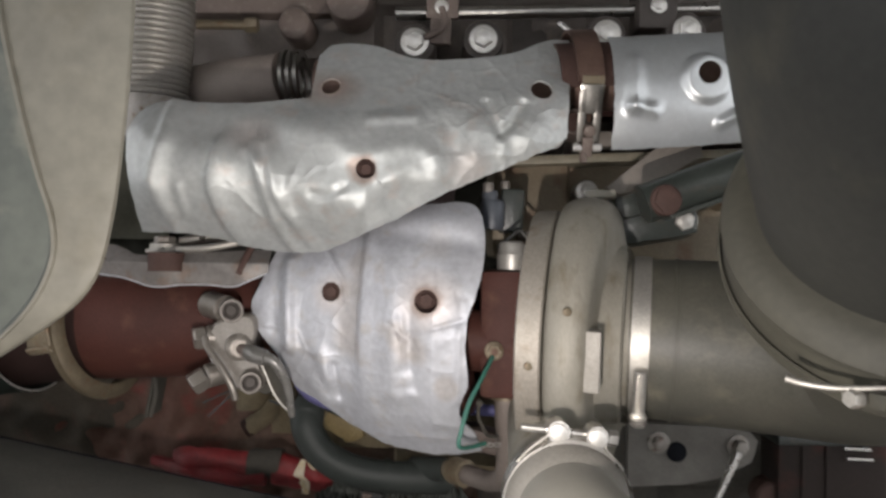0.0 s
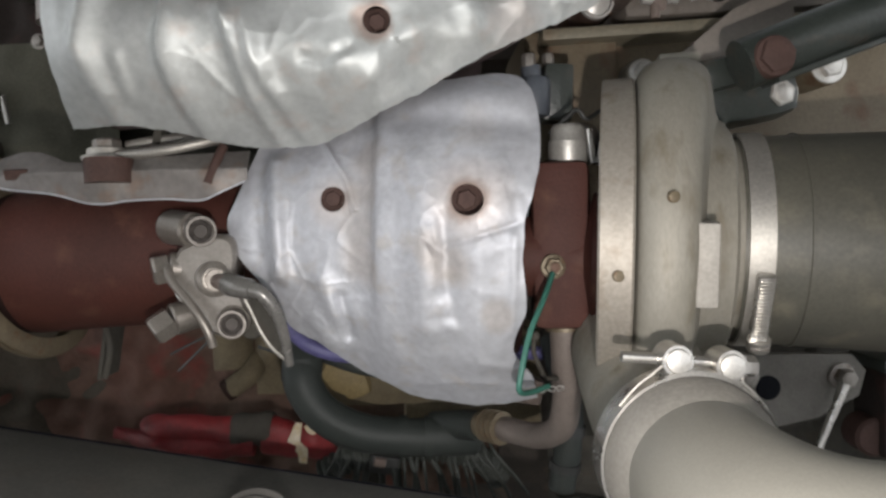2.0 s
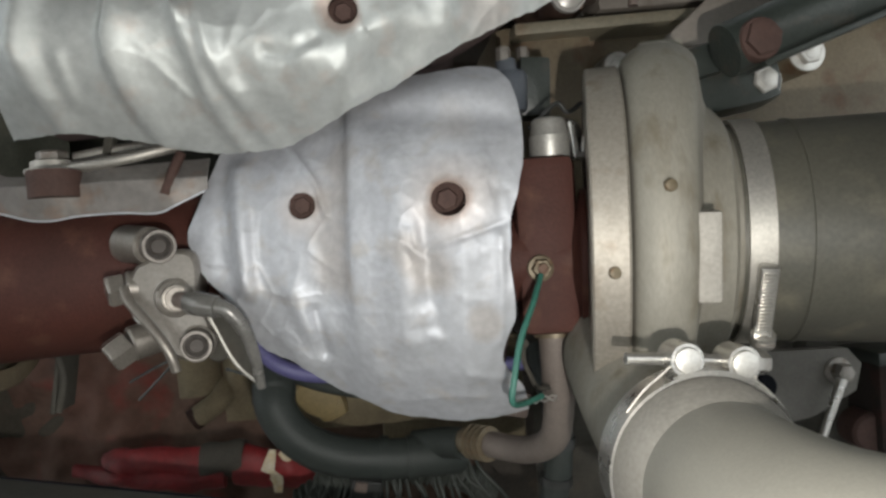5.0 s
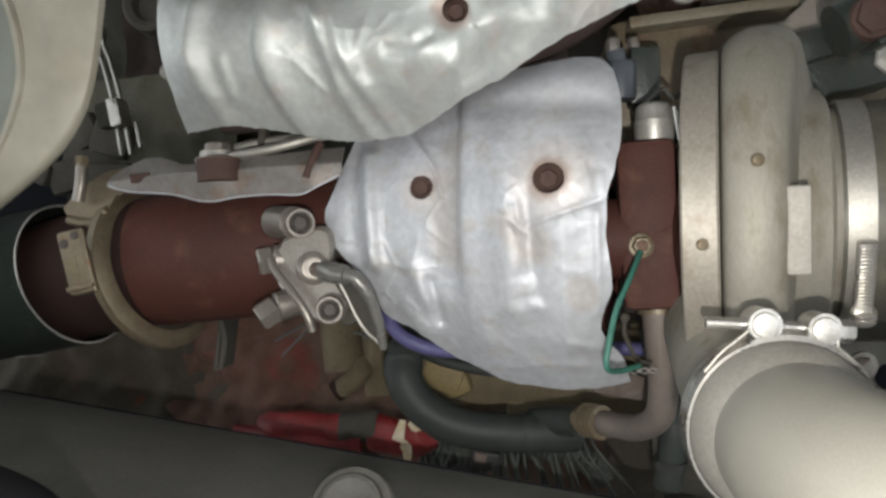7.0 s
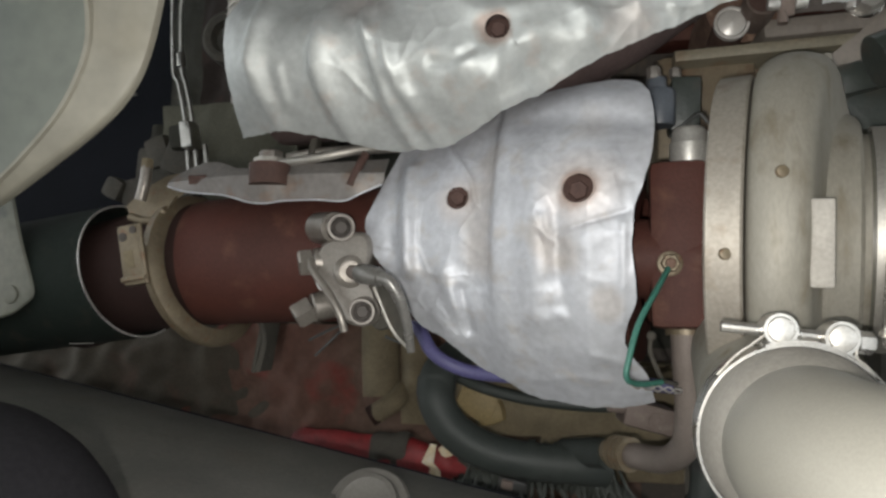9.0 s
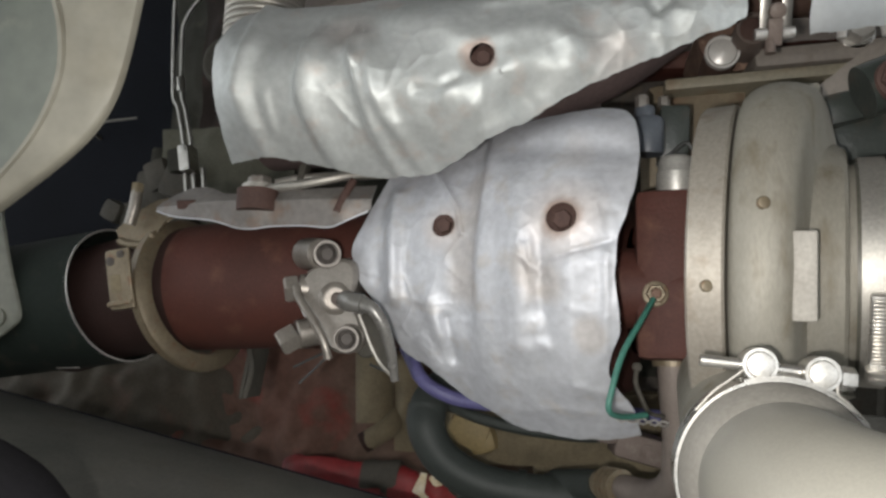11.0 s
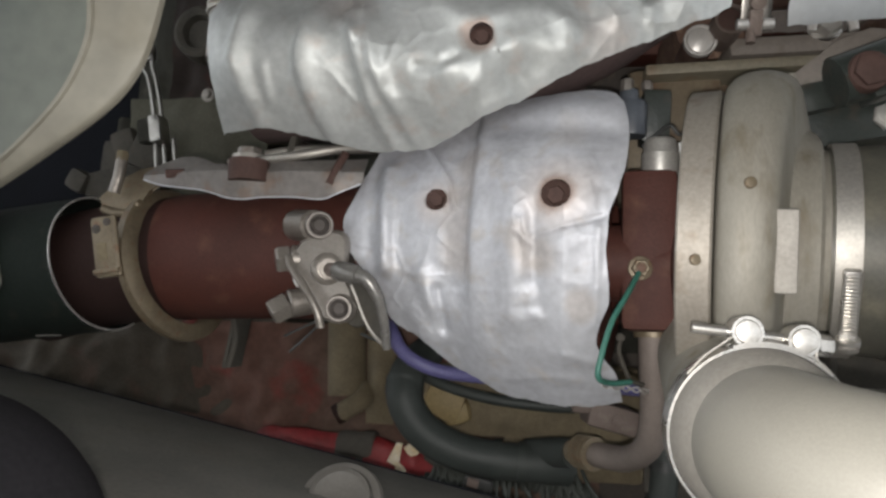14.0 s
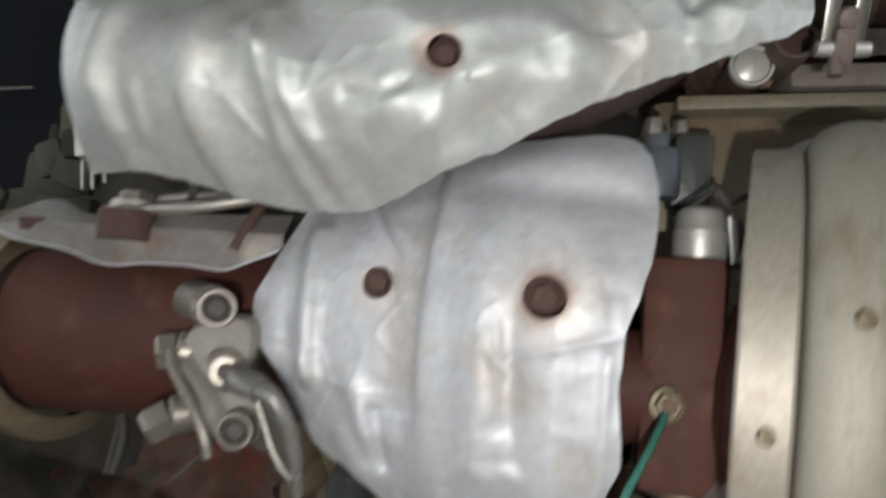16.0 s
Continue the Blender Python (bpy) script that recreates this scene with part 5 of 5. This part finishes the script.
part("eyelet", lathe([(0.0, 0.009), (0.0, 0.0150), (0.005, 0.0150), (0.006, 0.0130), (0.006, 0.009)], (-0.273, 0.785, 1.2078), (0, 0.05, 1), 40), BAND, eye, "bright banjo eyelet")
part("head", hexagon(0.0105, 0.008, pose(-0.274, 0.786, 1.2130, 0, 0, 12)), DULL_STEEL, eye)
part("pipe", tube([(-0.262, 0.776, 1.2070), (-0.238, 0.770, 1.2085), (-0.215, 0.770, 1.2115), (-0.190, 0.778, 1.2175), (-0.160, 0.80, 1.226)], 0.0040, 30, 14), BAND, eye, "bright return pipe")
part("pipe_upper", tube([(-0.262, 0.795, 1.2160), (-0.24, 0.796, 1.2195), (-0.20, 0.805, 1.2235), (-0.16, 0.83, 1.230)], 0.0045, 24, 14), BAND, eye, "second bright pipe")
part("bent_tag", box((0.006, 0.012, 0.020), pose(-0.237, 0.797, 1.227, 0, 12, 0), 0.001), GRIME, eye)
part("stud", tube([(-0.192, 0.762, 1.184), (-0.187, 0.765, 1.198), (-0.182, 0.772, 1.212)], 0.0036, 8, 10), BORE, eye, "rusty stud")

# ---- pipes at the rear ----
pair = thing("twin_steel_pipes", (-0.54, 1.1, 1.30), "two thin bright steel pipes joined by a clip", "pipe")
part("pipe", tube([(-0.590, 1.175, 1.28), (-0.600, 1.175, 1.363), (-0.613, 1.175, 1.420), (-0.6225, 1.175, 1.445), (-0.628, 1.175, 1.56), (-0.628, 1.175, 1.70)], 0.0030, 50, 12), PIPE_STEEL, pair)
part("pipe", tube([(-0.576, 1.175, 1.28), (-0.588, 1.175, 1.363), (-0.600, 1.175, 1.416), (-0.6085, 1.175, 1.445), (-0.613, 1.175, 1.53), (-0.609, 1.175, 1.560), (-0.590, 1.177, 1.590), (-0.56, 1.18, 1.62)], 0.0030, 60, 12), PIPE_STEEL, pair)
part("pipe_stub", tube([(-0.562, 1.178, 1.29), (-0.567, 1.176, 1.325)], 0.0036, 6, 12), PIPE_STEEL, pair)
part("sleeve", disc(0.0062, 0.022, Matrix.Translation((-0.6095, 1.175, 1.446)) @ pose(0, 0, 0, 0, -6, 0), 20, 0.001), PIPE_STEEL, pair)
clasp = part("clip", box((0.040, 0.024, 0.038), pose(-0.599, 1.172, 1.337, 0, -9, 0), 0.008), OLIVE, pair)
part("clip_band", box((0.017, 0.030, 0.040), pose(-0.586, 1.168, 1.337, 0, -9, 0), 0.003), PIPE_STEEL, clasp)
lumps = thing("bracket_plate", (-0.66, 1.23, 1.27), "lumpy grimy cast bracket behind the thin pipes", "bracket")
part("web", box((0.125, 0.026, 0.100), pose(-0.655, 1.236, 1.285, 0, 4, 0), 0.012), GRIME, lumps)
for k, (x, z, w, h, a) in enumerate(((-0.655, 1.275, 0.085, 0.080, 8), (-0.700, 1.262, 0.060, 0.050, -12), (-0.665, 1.325, 0.040, 0.050, -20), (-0.738, 1.268, 0.036, 0.034, 25), (-0.620, 1.310, 0.060, 0.055, 20), (-0.630, 1.250, 0.080, 0.050, 3))):
    part("lobe", box((w, 0.024 + 0.003 * k, h), pose(x, 1.223 - 0.0027 * k, z, 3 * (k % 3) - 3, a, 4 - 3 * (k % 4)), 0.010), GRIME, lumps)
back = thing("rear_cover", (-0.93, 1.20, 0.90), "black plastic cover behind the exhaust pipe, darkened for deep shade", "cover")
# Shell colour also carries the deep shade behind the pipe.
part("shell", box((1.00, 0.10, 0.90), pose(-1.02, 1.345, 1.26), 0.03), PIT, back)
part("clip_strip", tube([(-0.850, 1.250, 1.4250), (-0.786, 1.249, 1.4290), (-0.737, 1.250, 1.4320)], 0.0022, 8, 8), GREY_DUST, back, "thin pale clip strip")
part("strip_stay", tube([(-0.840, 1.250, 1.424), (-0.839, 1.30, 1.412)], 0.0030, 4, 8), GREY_DUST, back)
wall = thing("rear_plate", (-0.70, 1.26, 1.35), "dusty olive cast plate behind the thin pipes", "engine part")
part("plate", rough_face(-0.680, -0.46, 1.37, 1.85, 1.262, 44, 70, 0.010, 0.002, 21.4), OLIVE, wall)
part("lower_plate", rough_face(-0.715, -0.46, 1.235, 1.385, 1.262, 50, 26, 0.024, 0.0, 25.1), OLIVE, wall)
# Brighter olive copy puts the lit patch right of the pipes into colour.
part("olive_ledge", rough_face(-0.665, -0.44, 1.225, 1.400, 1.222, 40, 34, 0.010, 0.0, 44.2), OLIVE_LIT, wall, "dusty olive ledge in a brighter, lit tone")
part("port_housing", rough_face(-0.605, -0.30, 1.388, 1.78, 1.225, 60, 80, 0.018, 0.003, 31.7), DARK_RUST, wall, "rust-brown cast port housing")
port = part("port", lathe([(0.012, 0.0), (0.012, 0.022), (0.0, 0.026), (-0.004, 0.034), (0.0, 0.040), (0.03, 0.042)], (-0.545, 1.190, 1.495), (0, 1, 0), 36), GRIME, wall, "dark round port")
part("port_bolt", bolt_mesh(-0.522, 1.188, 1.395, 0.007, depth=0.008), DULL_STEEL, wall)

bellows = thing("bellows_pipe", (-0.33, 1.0, 1.46), "corrugated bright steel bellows pipe", "pipe")
prof = []
for k in range(22):
    z = 0.0068 * k
    prof += [(z, 0.0372), (z + 0.0012, 0.0398), (z + 0.0033, 0.0408), (z + 0.0054, 0.0398), (z + 0.0066, 0.0372)]
part("corrugation", lathe(prof, (-0.329, 0.885, 1.380), (0.04, 0, 1), 64), BAND, bellows)
part("lower_sleeve", lathe([(0, 0.028), (0, 0.037), (0.05, 0.037), (0.05, 0.028)], (-0.331, 0.885, 1.332), (0.04, 0, 1), 64), DULL_STEEL, bellows)

# ---- sensor and bracket above the compressor ----
sens = thing("pressure_sensor", (0.055, 0.79, 1.25), "blue-grey plastic sensor block with small screws", "sensor")
part("body", lathe([(0.0, 0.0), (0.0, 0.0115), (0.003, 0.0125), (0.027, 0.0125), (0.030, 0.0105), (0.030, 0.0)], (0.056, 0.800, 1.232), (0.03, 0, 1), 32), SENSOR, sens)
part("side_block", box((0.024, 0.030, 0.046), pose(0.0775, 0.822, 1.252, 0, 3, 0), 0.004), ARM_BLACK, sens, "dark block beside the sensor")
part("side_screw", hexagon(0.0048, 0.008, pose(0.0700, 0.812, 1.275)), DULL_STEEL, sens)
part("neck", disc(0.008, 0.012, pose(0.054, 0.800, 1.260), 24, 0.002), SENSOR, sens)
part("screw", hexagon(0.0055, 0.010, pose(0.052, 0.797, 1.270)), DULL_STEEL, sens)

arm = thing("support_arm", (0.24, 0.72, 1.27), "black round support arm with a rusty hexagon bolt", "bracket")
am = Matrix.Translation((0.275, 0.735, 1.283)) @ pose(0, 0, 0, 0, -19, 0)
bm = tube([am @ Vector((-0.086, 0.002, 0)), am @ Vector((-0.03, 0.002, 0.001)), am @ Vector((0.03, 0.002, 0.001)), am @ Vector((0.095, 0.002, 0))], 0.0185, 20, 32)
part("bar", bm, ARM_BLACK, arm)
part("lower_flange", box((0.16, 0.030, 0.005), am @ pose(0.012, 0.006, -0.0185), 0.002), ARM_BLACK, arm)
cap = part("bolt_flange", disc(0.0145, 0.010, at(0.210, 0.726, 1.258), 36, 0.003), BORE, arm, "rusty bolt flange")
part("rusty_bolt", hexagon(0.0122, 0.006, at(0.210, 0.7175, 1.258, FACE @ pose(0, 0, 0, 0, 0, 12))), BORE, cap, "rust-brown hexagon head")
bm = bmesh.new()
flat = [(0.176, 1.278), (0.227, 1.319), (0.253, 1.329), (0.276, 1.326), (0.277, 1.312), (0.231, 1.286), (0.201, 1.268)]
rings(bm, [[(x, y, z) for x, z in flat] for y in (0.822, 0.828)], True, True)
part("web_plate", bm, TAUPE_PAINT, arm, "plain taupe web plate", smooth=False)
bm = box((0.085, 0.05, 0.046), pose(0.222, 0.808, 1.243, 0, -10, 0), 0.017)
box((0.040, 0.05, 0.026), pose(0.196, 0.800, 1.258, 0, -12, 0), 0.010, bm)
disc(0.016, 0.020, at(0.247, 0.806, 1.243), 32, 0.005, bm)
part("foot", bm, ARM_BLACK, arm)
part("rear_bolt", bolt_mesh(0.325, 0.858, 1.277, 0.0110, depth=0.009, spin=10), BOLT, arm, "second bright flange bolt")
part("rear_boss", disc(0.017, 0.05, at(0.325, 0.906, 1.277), 28, 0.004), STAINED, arm)
part("bolt", bolt_mesh(0.247, 0.790, 1.243, 0.0105, depth=0.009, spin=20), BOLT, arm, "bright flange bolt")

# ---- low clutter ----
hose = thing("black_hose", (-0.14, 0.96, 0.97), "thick black rubber hose looping under the turbine", "hose")
part("hose", tube([(-0.150, 1.03, 1.034), (-0.161, 0.985, 1.018), (-0.164, 0.966, 0.995), (-0.154, 0.962, 0.970), (-0.133, 0.960, 0.950), (-0.102, 0.960, 0.936), (-0.060, 0.962, 0.929), (-0.015, 0.966, 0.927), (0.01, 0.98, 0.922)], 0.0195, 80, 28, wobble=0.03), RUBBER, hose)
for x, z in ((-0.066, 0.9300), (-0.040, 0.9282)):
    part("hose_clip", lathe([(0, 0.018), (0, 0.0213), (0.008, 0.0213), (0.008, 0.018)], (x, 0.963, z), (1, 0.07, -0.05), 32), RUBBER, hose)
part("tape_wrap", lathe([(0, 0.015), (0.001, 0.0208), (0.020, 0.0208), (0.021, 0.015)], (-0.1645, 0.968, 0.990), (0.02, 0.30, 1.0), 32), RUBBER, hose, "black tape round the bend")
drop = thing("coolant_hose", (0.10, 0.93, 0.93), "short black rubber hose behind the drain pipe", "hose")
part("hose", tube([(0.092, 0.950, 1.030), (0.098, 0.935, 0.995), (0.104, 0.930, 0.960), (0.102, 0.930, 0.925), (0.096, 0.935, 0.880)], 0.0135, 30, 24, wobble=0.08), RUBBER, drop)
part("band", lathe([(0, 0.012), (0, 0.0155), (0.010, 0.0155), (0.010, 0.012)], (0.1035, 0.930, 0.935), (0.05, 0, 1), 28), BLACK, drop)
part("band", lathe([(0, 0.012), (0, 0.0155), (0.008, 0.0155), (0.008, 0.012)], (0.0985, 0.932, 0.900), (0.12, -0.1, 1), 28), BLACK, drop)
loom = thing("wiring_loom", (-0.06, 1.0, 0.91), "black corrugated wiring loom in a tangle", "cable")
bm = tube([(-0.15, 0.99, 0.885), (-0.11, 0.985, 0.905), (-0.06, 0.985, 0.910), (-0.02, 0.98, 0.908), (0.02, 0.985, 0.895), (0.04, 1.0, 0.87)], lambda s: 0.013 + 0.0018 * math.sin(s * 170), 160, 18)
part("conduit", bm, LOOM, loom)
rnd = random.Random(4)
for k in range(26):                      # a ribbed fan of strands down to the loom
    a = -0.135 + 0.0066 * k + 0.004 * rnd.random()
    lean = 0.010 * (rnd.random() - 0.5) + 0.0008 * (k - 10)
    y0 = 0.962 + 0.014 * rnd.random()
    part("strand", tube([(a - lean * 0.5, y0 + 0.012, 0.920), (a, y0, 0.906 - 0.006 * rnd.random()), (a + lean, y0 - 0.004, 0.888), (a + 2.2 * lean, y0 + 0.004, 0.860)], 0.0015 + 0.0014 * rnd.random(), 18, 7), LOOM, loom)
part("plug_body", box((0.030, 0.022, 0.020), pose(-0.082, 0.968, 0.903, 10, 12, 5), 0.004), BLACK, loom, "worn black plug")
part("plug_latch", box((0.012, 0.006, 0.010), pose(-0.086, 0.955, 0.906, 10, 12, 5), 0.002), GREY_RUST, loom)
part("tail", tube([(-0.140, 1.00, 0.925), (-0.118, 0.990, 0.912), (-0.100, 0.985, 0.893), (-0.094, 0.985, 0.872)], 0.0085, 20, 14, wobble=0.1), GRIME, loom)
violet = thing("violet_hose", (-0.13, 0.97, 1.02), "violet plastic hose under the heat shield", "hose")
part("hose", tube([(-0.192, 0.97, 1.080), (-0.172, 0.945, 1.054), (-0.163, 0.940, 1.041), (-0.148, 0.938, 1.030), (-0.124, 0.942, 1.0205), (-0.092, 0.952, 1.0160), (-0.05, 0.970, 1.013), (0.04, 0.99, 1.008), (0.16, 1.0, 1.000)], 0.0072, 60, 16), PURPLE, violet)
solo("thin_black_hose", tube([(-0.150, 1.0, 1.010), (-0.110, 0.990, 0.997), (-0.060, 0.985, 0.988), (0.0, 0.985, 0.984), (0.05, 0.99, 0.986)], 0.0062, 40, 14), RUBBER, "thin black rubber hose beside the violet hose", "hose")
rag = thing("red_cover", (-0.22, 1.06, 0.91), "crumpled red plastic cover with a torn white label", "cover")
bm = tube([(-0.372, 1.085, 0.918), (-0.352, 1.070, 0.919), (-0.318, 1.062, 0.916), (-0.282, 1.060, 0.914), (-0.250, 1.060, 0.914)], lambda s: 0.006 + 0.0125 * min(1.0, 2.2 * s) ** 0.6, 50, 28, wobble=0.28)
part("sleeve", bm, RED_BRIGHT, rag)
part("fold", tube([(-0.400, 1.075, 0.913), (-0.345, 1.055, 0.905), (-0.290, 1.048, 0.900), (-0.235, 1.048, 0.898)], lambda s: 0.007 + 0.004 * s, 40, 18, wobble=0.5), RED_BRIGHT, rag, "lower red fold")
part("tape", tube([(-0.258, 1.059, 0.915), (-0.238, 1.057, 0.916), (-0.214, 1.056, 0.914)], lambda s: 0.0195 + 0.001 * math.sin(9 * s), 14, 28, wobble=0.18), GRIME, rag, "grimy black tape")
bm = tube([(-0.222, 1.058, 0.908), (-0.200, 1.055, 0.906), (-0.172, 1.055, 0.902), (-0.150, 1.060, 0.899), (-0.138, 1.066, 0.896)], lambda s: 0.0215 - 0.010 * s ** 3, 40, 28, wobble=0.28)
end = part("sleeve_end", bm, RED_BRIGHT, rag)
part("torn_label", rings(bmesh.new(), [[Vector((-0.178 + x, 1.036 - 0.003 * math.sin(60 * z), 0.905 + z)) + Vector((w, 0, 0)) for x, z, w in ((0.000, 0.024, -0.006), (-0.006, 0.012, -0.006), (-0.012, 0.002, -0.005), (-0.006, -0.006, -0.004), (-0.001, -0.014, -0.005), (0.0, -0.024, -0.005))], [Vector((-0.178 + x, 1.032 - 0.003 * math.sin(60 * z), 0.905 + z)) + Vector((w, 0, 0)) for x, z, w in ((0.000, 0.024, 0.002), (-0.006, 0.012, 0.006), (-0.010, 0.002, 0.008), (0.000, -0.006, 0.006), (0.001, -0.014, 0.005), (0.0, -0.024, 0.004))]], False, False), WHITE, end, "torn white paper label")
part("label_scrap", rings(bmesh.new(), [[Vector((-0.165 + 0.0095 * math.cos(k) * (1 + 0.2 * math.sin(3 * k)), y, 0.9215 + 0.0075 * math.sin(k))) for k in (0.3, 1.2, 2.0, 2.9, 3.9, 4.6, 5.5)] for y in (1.033, 1.036)], True, True), WHITE, end, smooth=False)

# ---- low on the compressor side ----
plate = thing("mounting_plate", (0.28, 0.835, 1.00), "dull grey mounting plate with two bolts", "bracket")
bm = bmesh.new()
shape = [(0.205, 1.030), (0.330, 1.026), (0.342, 1.012), (0.336, 0.990), (0.300, 0.972), (0.262, 0.965), (0.205, 0.962)]
rings(bm, [[(x, y, z) for x, z in shape] for y in (0.832, 0.842)], True, True)
part("plate", bm, GREY_DUST, plate, smooth=False)
part("bolt", bolt_mesh(0.2370, 0.832, 1.0095, 0.0080, depth=0.007), DULL_STEEL, plate)
part("bolt", bolt_mesh(0.3205, 0.832, 1.0075, 0.0080, depth=0.014), DULL_STEEL, plate)
part("hole", disc(0.0105, 0.002, at(0.2560, 0.8310, 1.0000), 24, 0.0005), PIT, plate)
part("lever", tube([(0.3185, 0.822, 1.004), (0.309, 0.820, 0.985), (0.297, 0.818, 0.960), (0.288, 0.818, 0.935)], lambda s: 0.0046 - 0.0018 * s, 12, 12), STEEL, plate, "bright thin lever")
conn = thing("connector_box", (0.42, 0.88, 0.96), "black connector box with pale pins", "connector")
case = part("body", box((0.120, 0.05, 0.088), pose(0.436, 0.885, 0.966), 0.006), DARK_RUST, conn)
part("lid", box((0.124, 0.056, 0.012), pose(0.436, 0.884, 1.008), 0.003), ARM_BLACK, conn, "oily black lid")
part("rib", box((0.003, 0.004, 0.070), pose(0.402, 0.8590, 0.966), 0.001), DARK_RUST, case)
part("rib", box((0.003, 0.004, 0.070), pose(0.428, 0.8590, 0.966), 0.001), DARK_RUST, case)
part("pin", tube([(0.445, 0.855, 1.000), (0.474, 0.855, 0.999)], 0.0018, 4, 8), STEEL, case)
part("pin", tube([(0.448, 0.855, 0.989), (0.476, 0.855, 0.988)], 0.0018, 4, 8), STEEL, case)
part("red_cap", tube([(0.405, 0.885, 0.905), (0.44, 0.875, 0.918), (0.49, 0.875, 0.906)], 0.016, 16, 18, wobble=0.1), RED_BRIGHT, conn, "red plastic cap")
part("rusty_cap", lathe([(0.0, 0.0), (0.0, 0.015), (0.003, 0.018), (0.03, 0.018)], (0.374, 0.868, 0.940), (0.1, 1, 0), 32), BORE, conn, "rust-brown round cap")

# ---- dark bent tube added over the near-black patch on the rail ----
boot = thing("black_front_tube", (-0.29, 0.53, 0.93), "thick matt black tube passing in front of the rail", "hose")
part("hose", tube([(-1.20, 0.60, 1.00), (-0.70, 0.54, 0.998), (-0.40, 0.53, 0.994), (-0.325, 0.53, 0.990), (-0.285, 0.53, 0.972), (-0.271, 0.53, 0.93), (-0.270, 0.53, 0.85), (-0.275, 0.53, 0.50), (-0.30, 0.52, 0.02)], 0.045, 90, 32, wobble=0.03), MATT_BLACK, boot)

# ---- rail bolt ----
boss = thing("rail_stud", (-0.160, 0.725, 0.936), "dusty round stud head on the chassis rail", "bolt")
part("washer", lathe([(0.0, 0.0), (0.0, 0.031), (0.004, 0.032), (0.007, 0.030), (0.007, 0.0)], (-0.160, 0.725, 0.9360), (0.06, -0.78, 0.62), 48), STUD, boss)
part("head", lathe([(0.004, 0.0245), (0.010, 0.0245), (0.014, 0.0225), (0.0145, 0.019), (0.013, 0.0165), (0.013, 0.0)], (-0.160, 0.725, 0.9360), (0.06, -0.78, 0.62), 48), STUD, boss)

# ---- pale curved panel close to the camera ----
cover = thing("curved_side_panel", (-0.3, 0.5, 1.25), "cream moulded side panel with a rounded lower corner", "panel")
OUT = spline([(x, 0, z) for x, z in ((-0.172, 1.48), (-0.175, 1.39), (-0.179, 1.31), (-0.184, 1.255), (-0.188, 1.226), (-0.194, 1.199), (-0.203, 1.181), (-0.218, 1.166), (-0.243, 1.149), (-0.262, 1.137), (-0.280, 1.126))], 70)
LINE = spline([(x, 0, z) for x, z in ((-0.264, 1.48), (-0.255, 1.36), (-0.243, 1.30), (-0.230, 1.253), (-0.221, 1.226), (-0.219, 1.205), (-0.224, 1.187), (-0.234, 1.170), (-0.251, 1.152), (-0.266, 1.139), (-0.281, 1.128))], 70)
FAR = spline([(x, 0, z) for x, z in ((-0.50, 1.48), (-0.49, 1.42), (-0.47, 1.38), (-0.46, 1.33), (-0.45, 1.29), (-0.44, 1.25), (-0.44, 1.22), (-0.44, 1.20), (-0.44, 1.18), (-0.44, 1.16), (-0.44, 1.14))], 70)


def between(a, b, shares):
    """Lofted loops from edge a to edge b: (share of the way, y)."""
    return [[Vector((p.x + (q.x - p.x) * s, y, p.z + (q.z - p.z) * s)) for p, q in zip(a, b)] for s, y in shares]


part("rim_band", rings(bmesh.new(), between(OUT, LINE, [(0.50, 0.4925), (0.10, 0.4920), (0.01, 0.4905), (0.0, 0.4885), (0.02, 0.4865), (0.10, 0.4850), (0.30, 0.484), (0.6, 0.482), (0.93, 0.480), (1.0, 0.4815)]), False, False), PANEL, cover, "cream rim band")
part("rim_bead", rings(bmesh.new(), between(LINE, FAR, [(-0.01, 0.482), (-0.004, 0.4785), (0.006, 0.4785), (0.012, 0.483)]), False, False), PANEL, cover, "thin raised bead")
wave = [(0.010, 0.4835), (0.05, 0.4845), (0.12, 0.4815), (0.20, 0.477), (0.25, 0.479), (0.34, 0.474), (0.5, 0.470), (0.75, 0.466), (1.0, 0.47)]
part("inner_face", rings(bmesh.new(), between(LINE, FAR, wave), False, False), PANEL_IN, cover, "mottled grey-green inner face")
part("stay", tube([(-0.435, 0.49, 1.10), (-0.52, 0.62, 1.03), (-0.66, 0.82, 0.985)], 0.010, 16, 12), BLACK, cover)

# ---- pale bracket beyond the tail pipe ----
hang = thing("pale_bracket", (-0.55, 0.775, 1.10), "pale green-grey pressed bracket with a round plug", "bracket")
tab_edge = spline([(-0.520, 0, 1.32), (-0.519, 0, 1.25), (-0.517, 0, 1.196), (-0.512, 0, 1.172), (-0.502, 0, 1.138), (-0.492, 0, 1.111), (-0.4885, 0, 1.094), (-0.498, 0, 1.084), (-0.516, 0, 1.074), (-0.56, 0, 1.066), (-0.62, 0, 1.06)], 70)
tab_back = spline([(-0.70, 0, 1.32), (-0.70, 0, 1.27), (-0.70, 0, 1.22), (-0.70, 0, 1.18), (-0.70, 0, 1.15), (-0.70, 0, 1.12), (-0.70, 0, 1.10), (-0.70, 0, 1.09), (-0.70, 0, 1.08), (-0.70, 0, 1.07), (-0.70, 0, 1.06)], 70)
part("plate", rings(bmesh.new(), between(tab_edge, tab_back, [(0.2, 0.779), (0.01, 0.7785), (0.0, 0.7765), (0.008, 0.7745), (0.03, 0.7735), (0.10, 0.7745), (0.4, 0.7745), (1.0, 0.776)]), False, False), PANEL_OLD, hang)
part("plug", disc(0.0085, 0.003, at(-0.5115, 0.7745, 1.0940), 28, 0.001), PANEL_OLD, hang, "round press-in plug")

hang.location.x -= 0.011
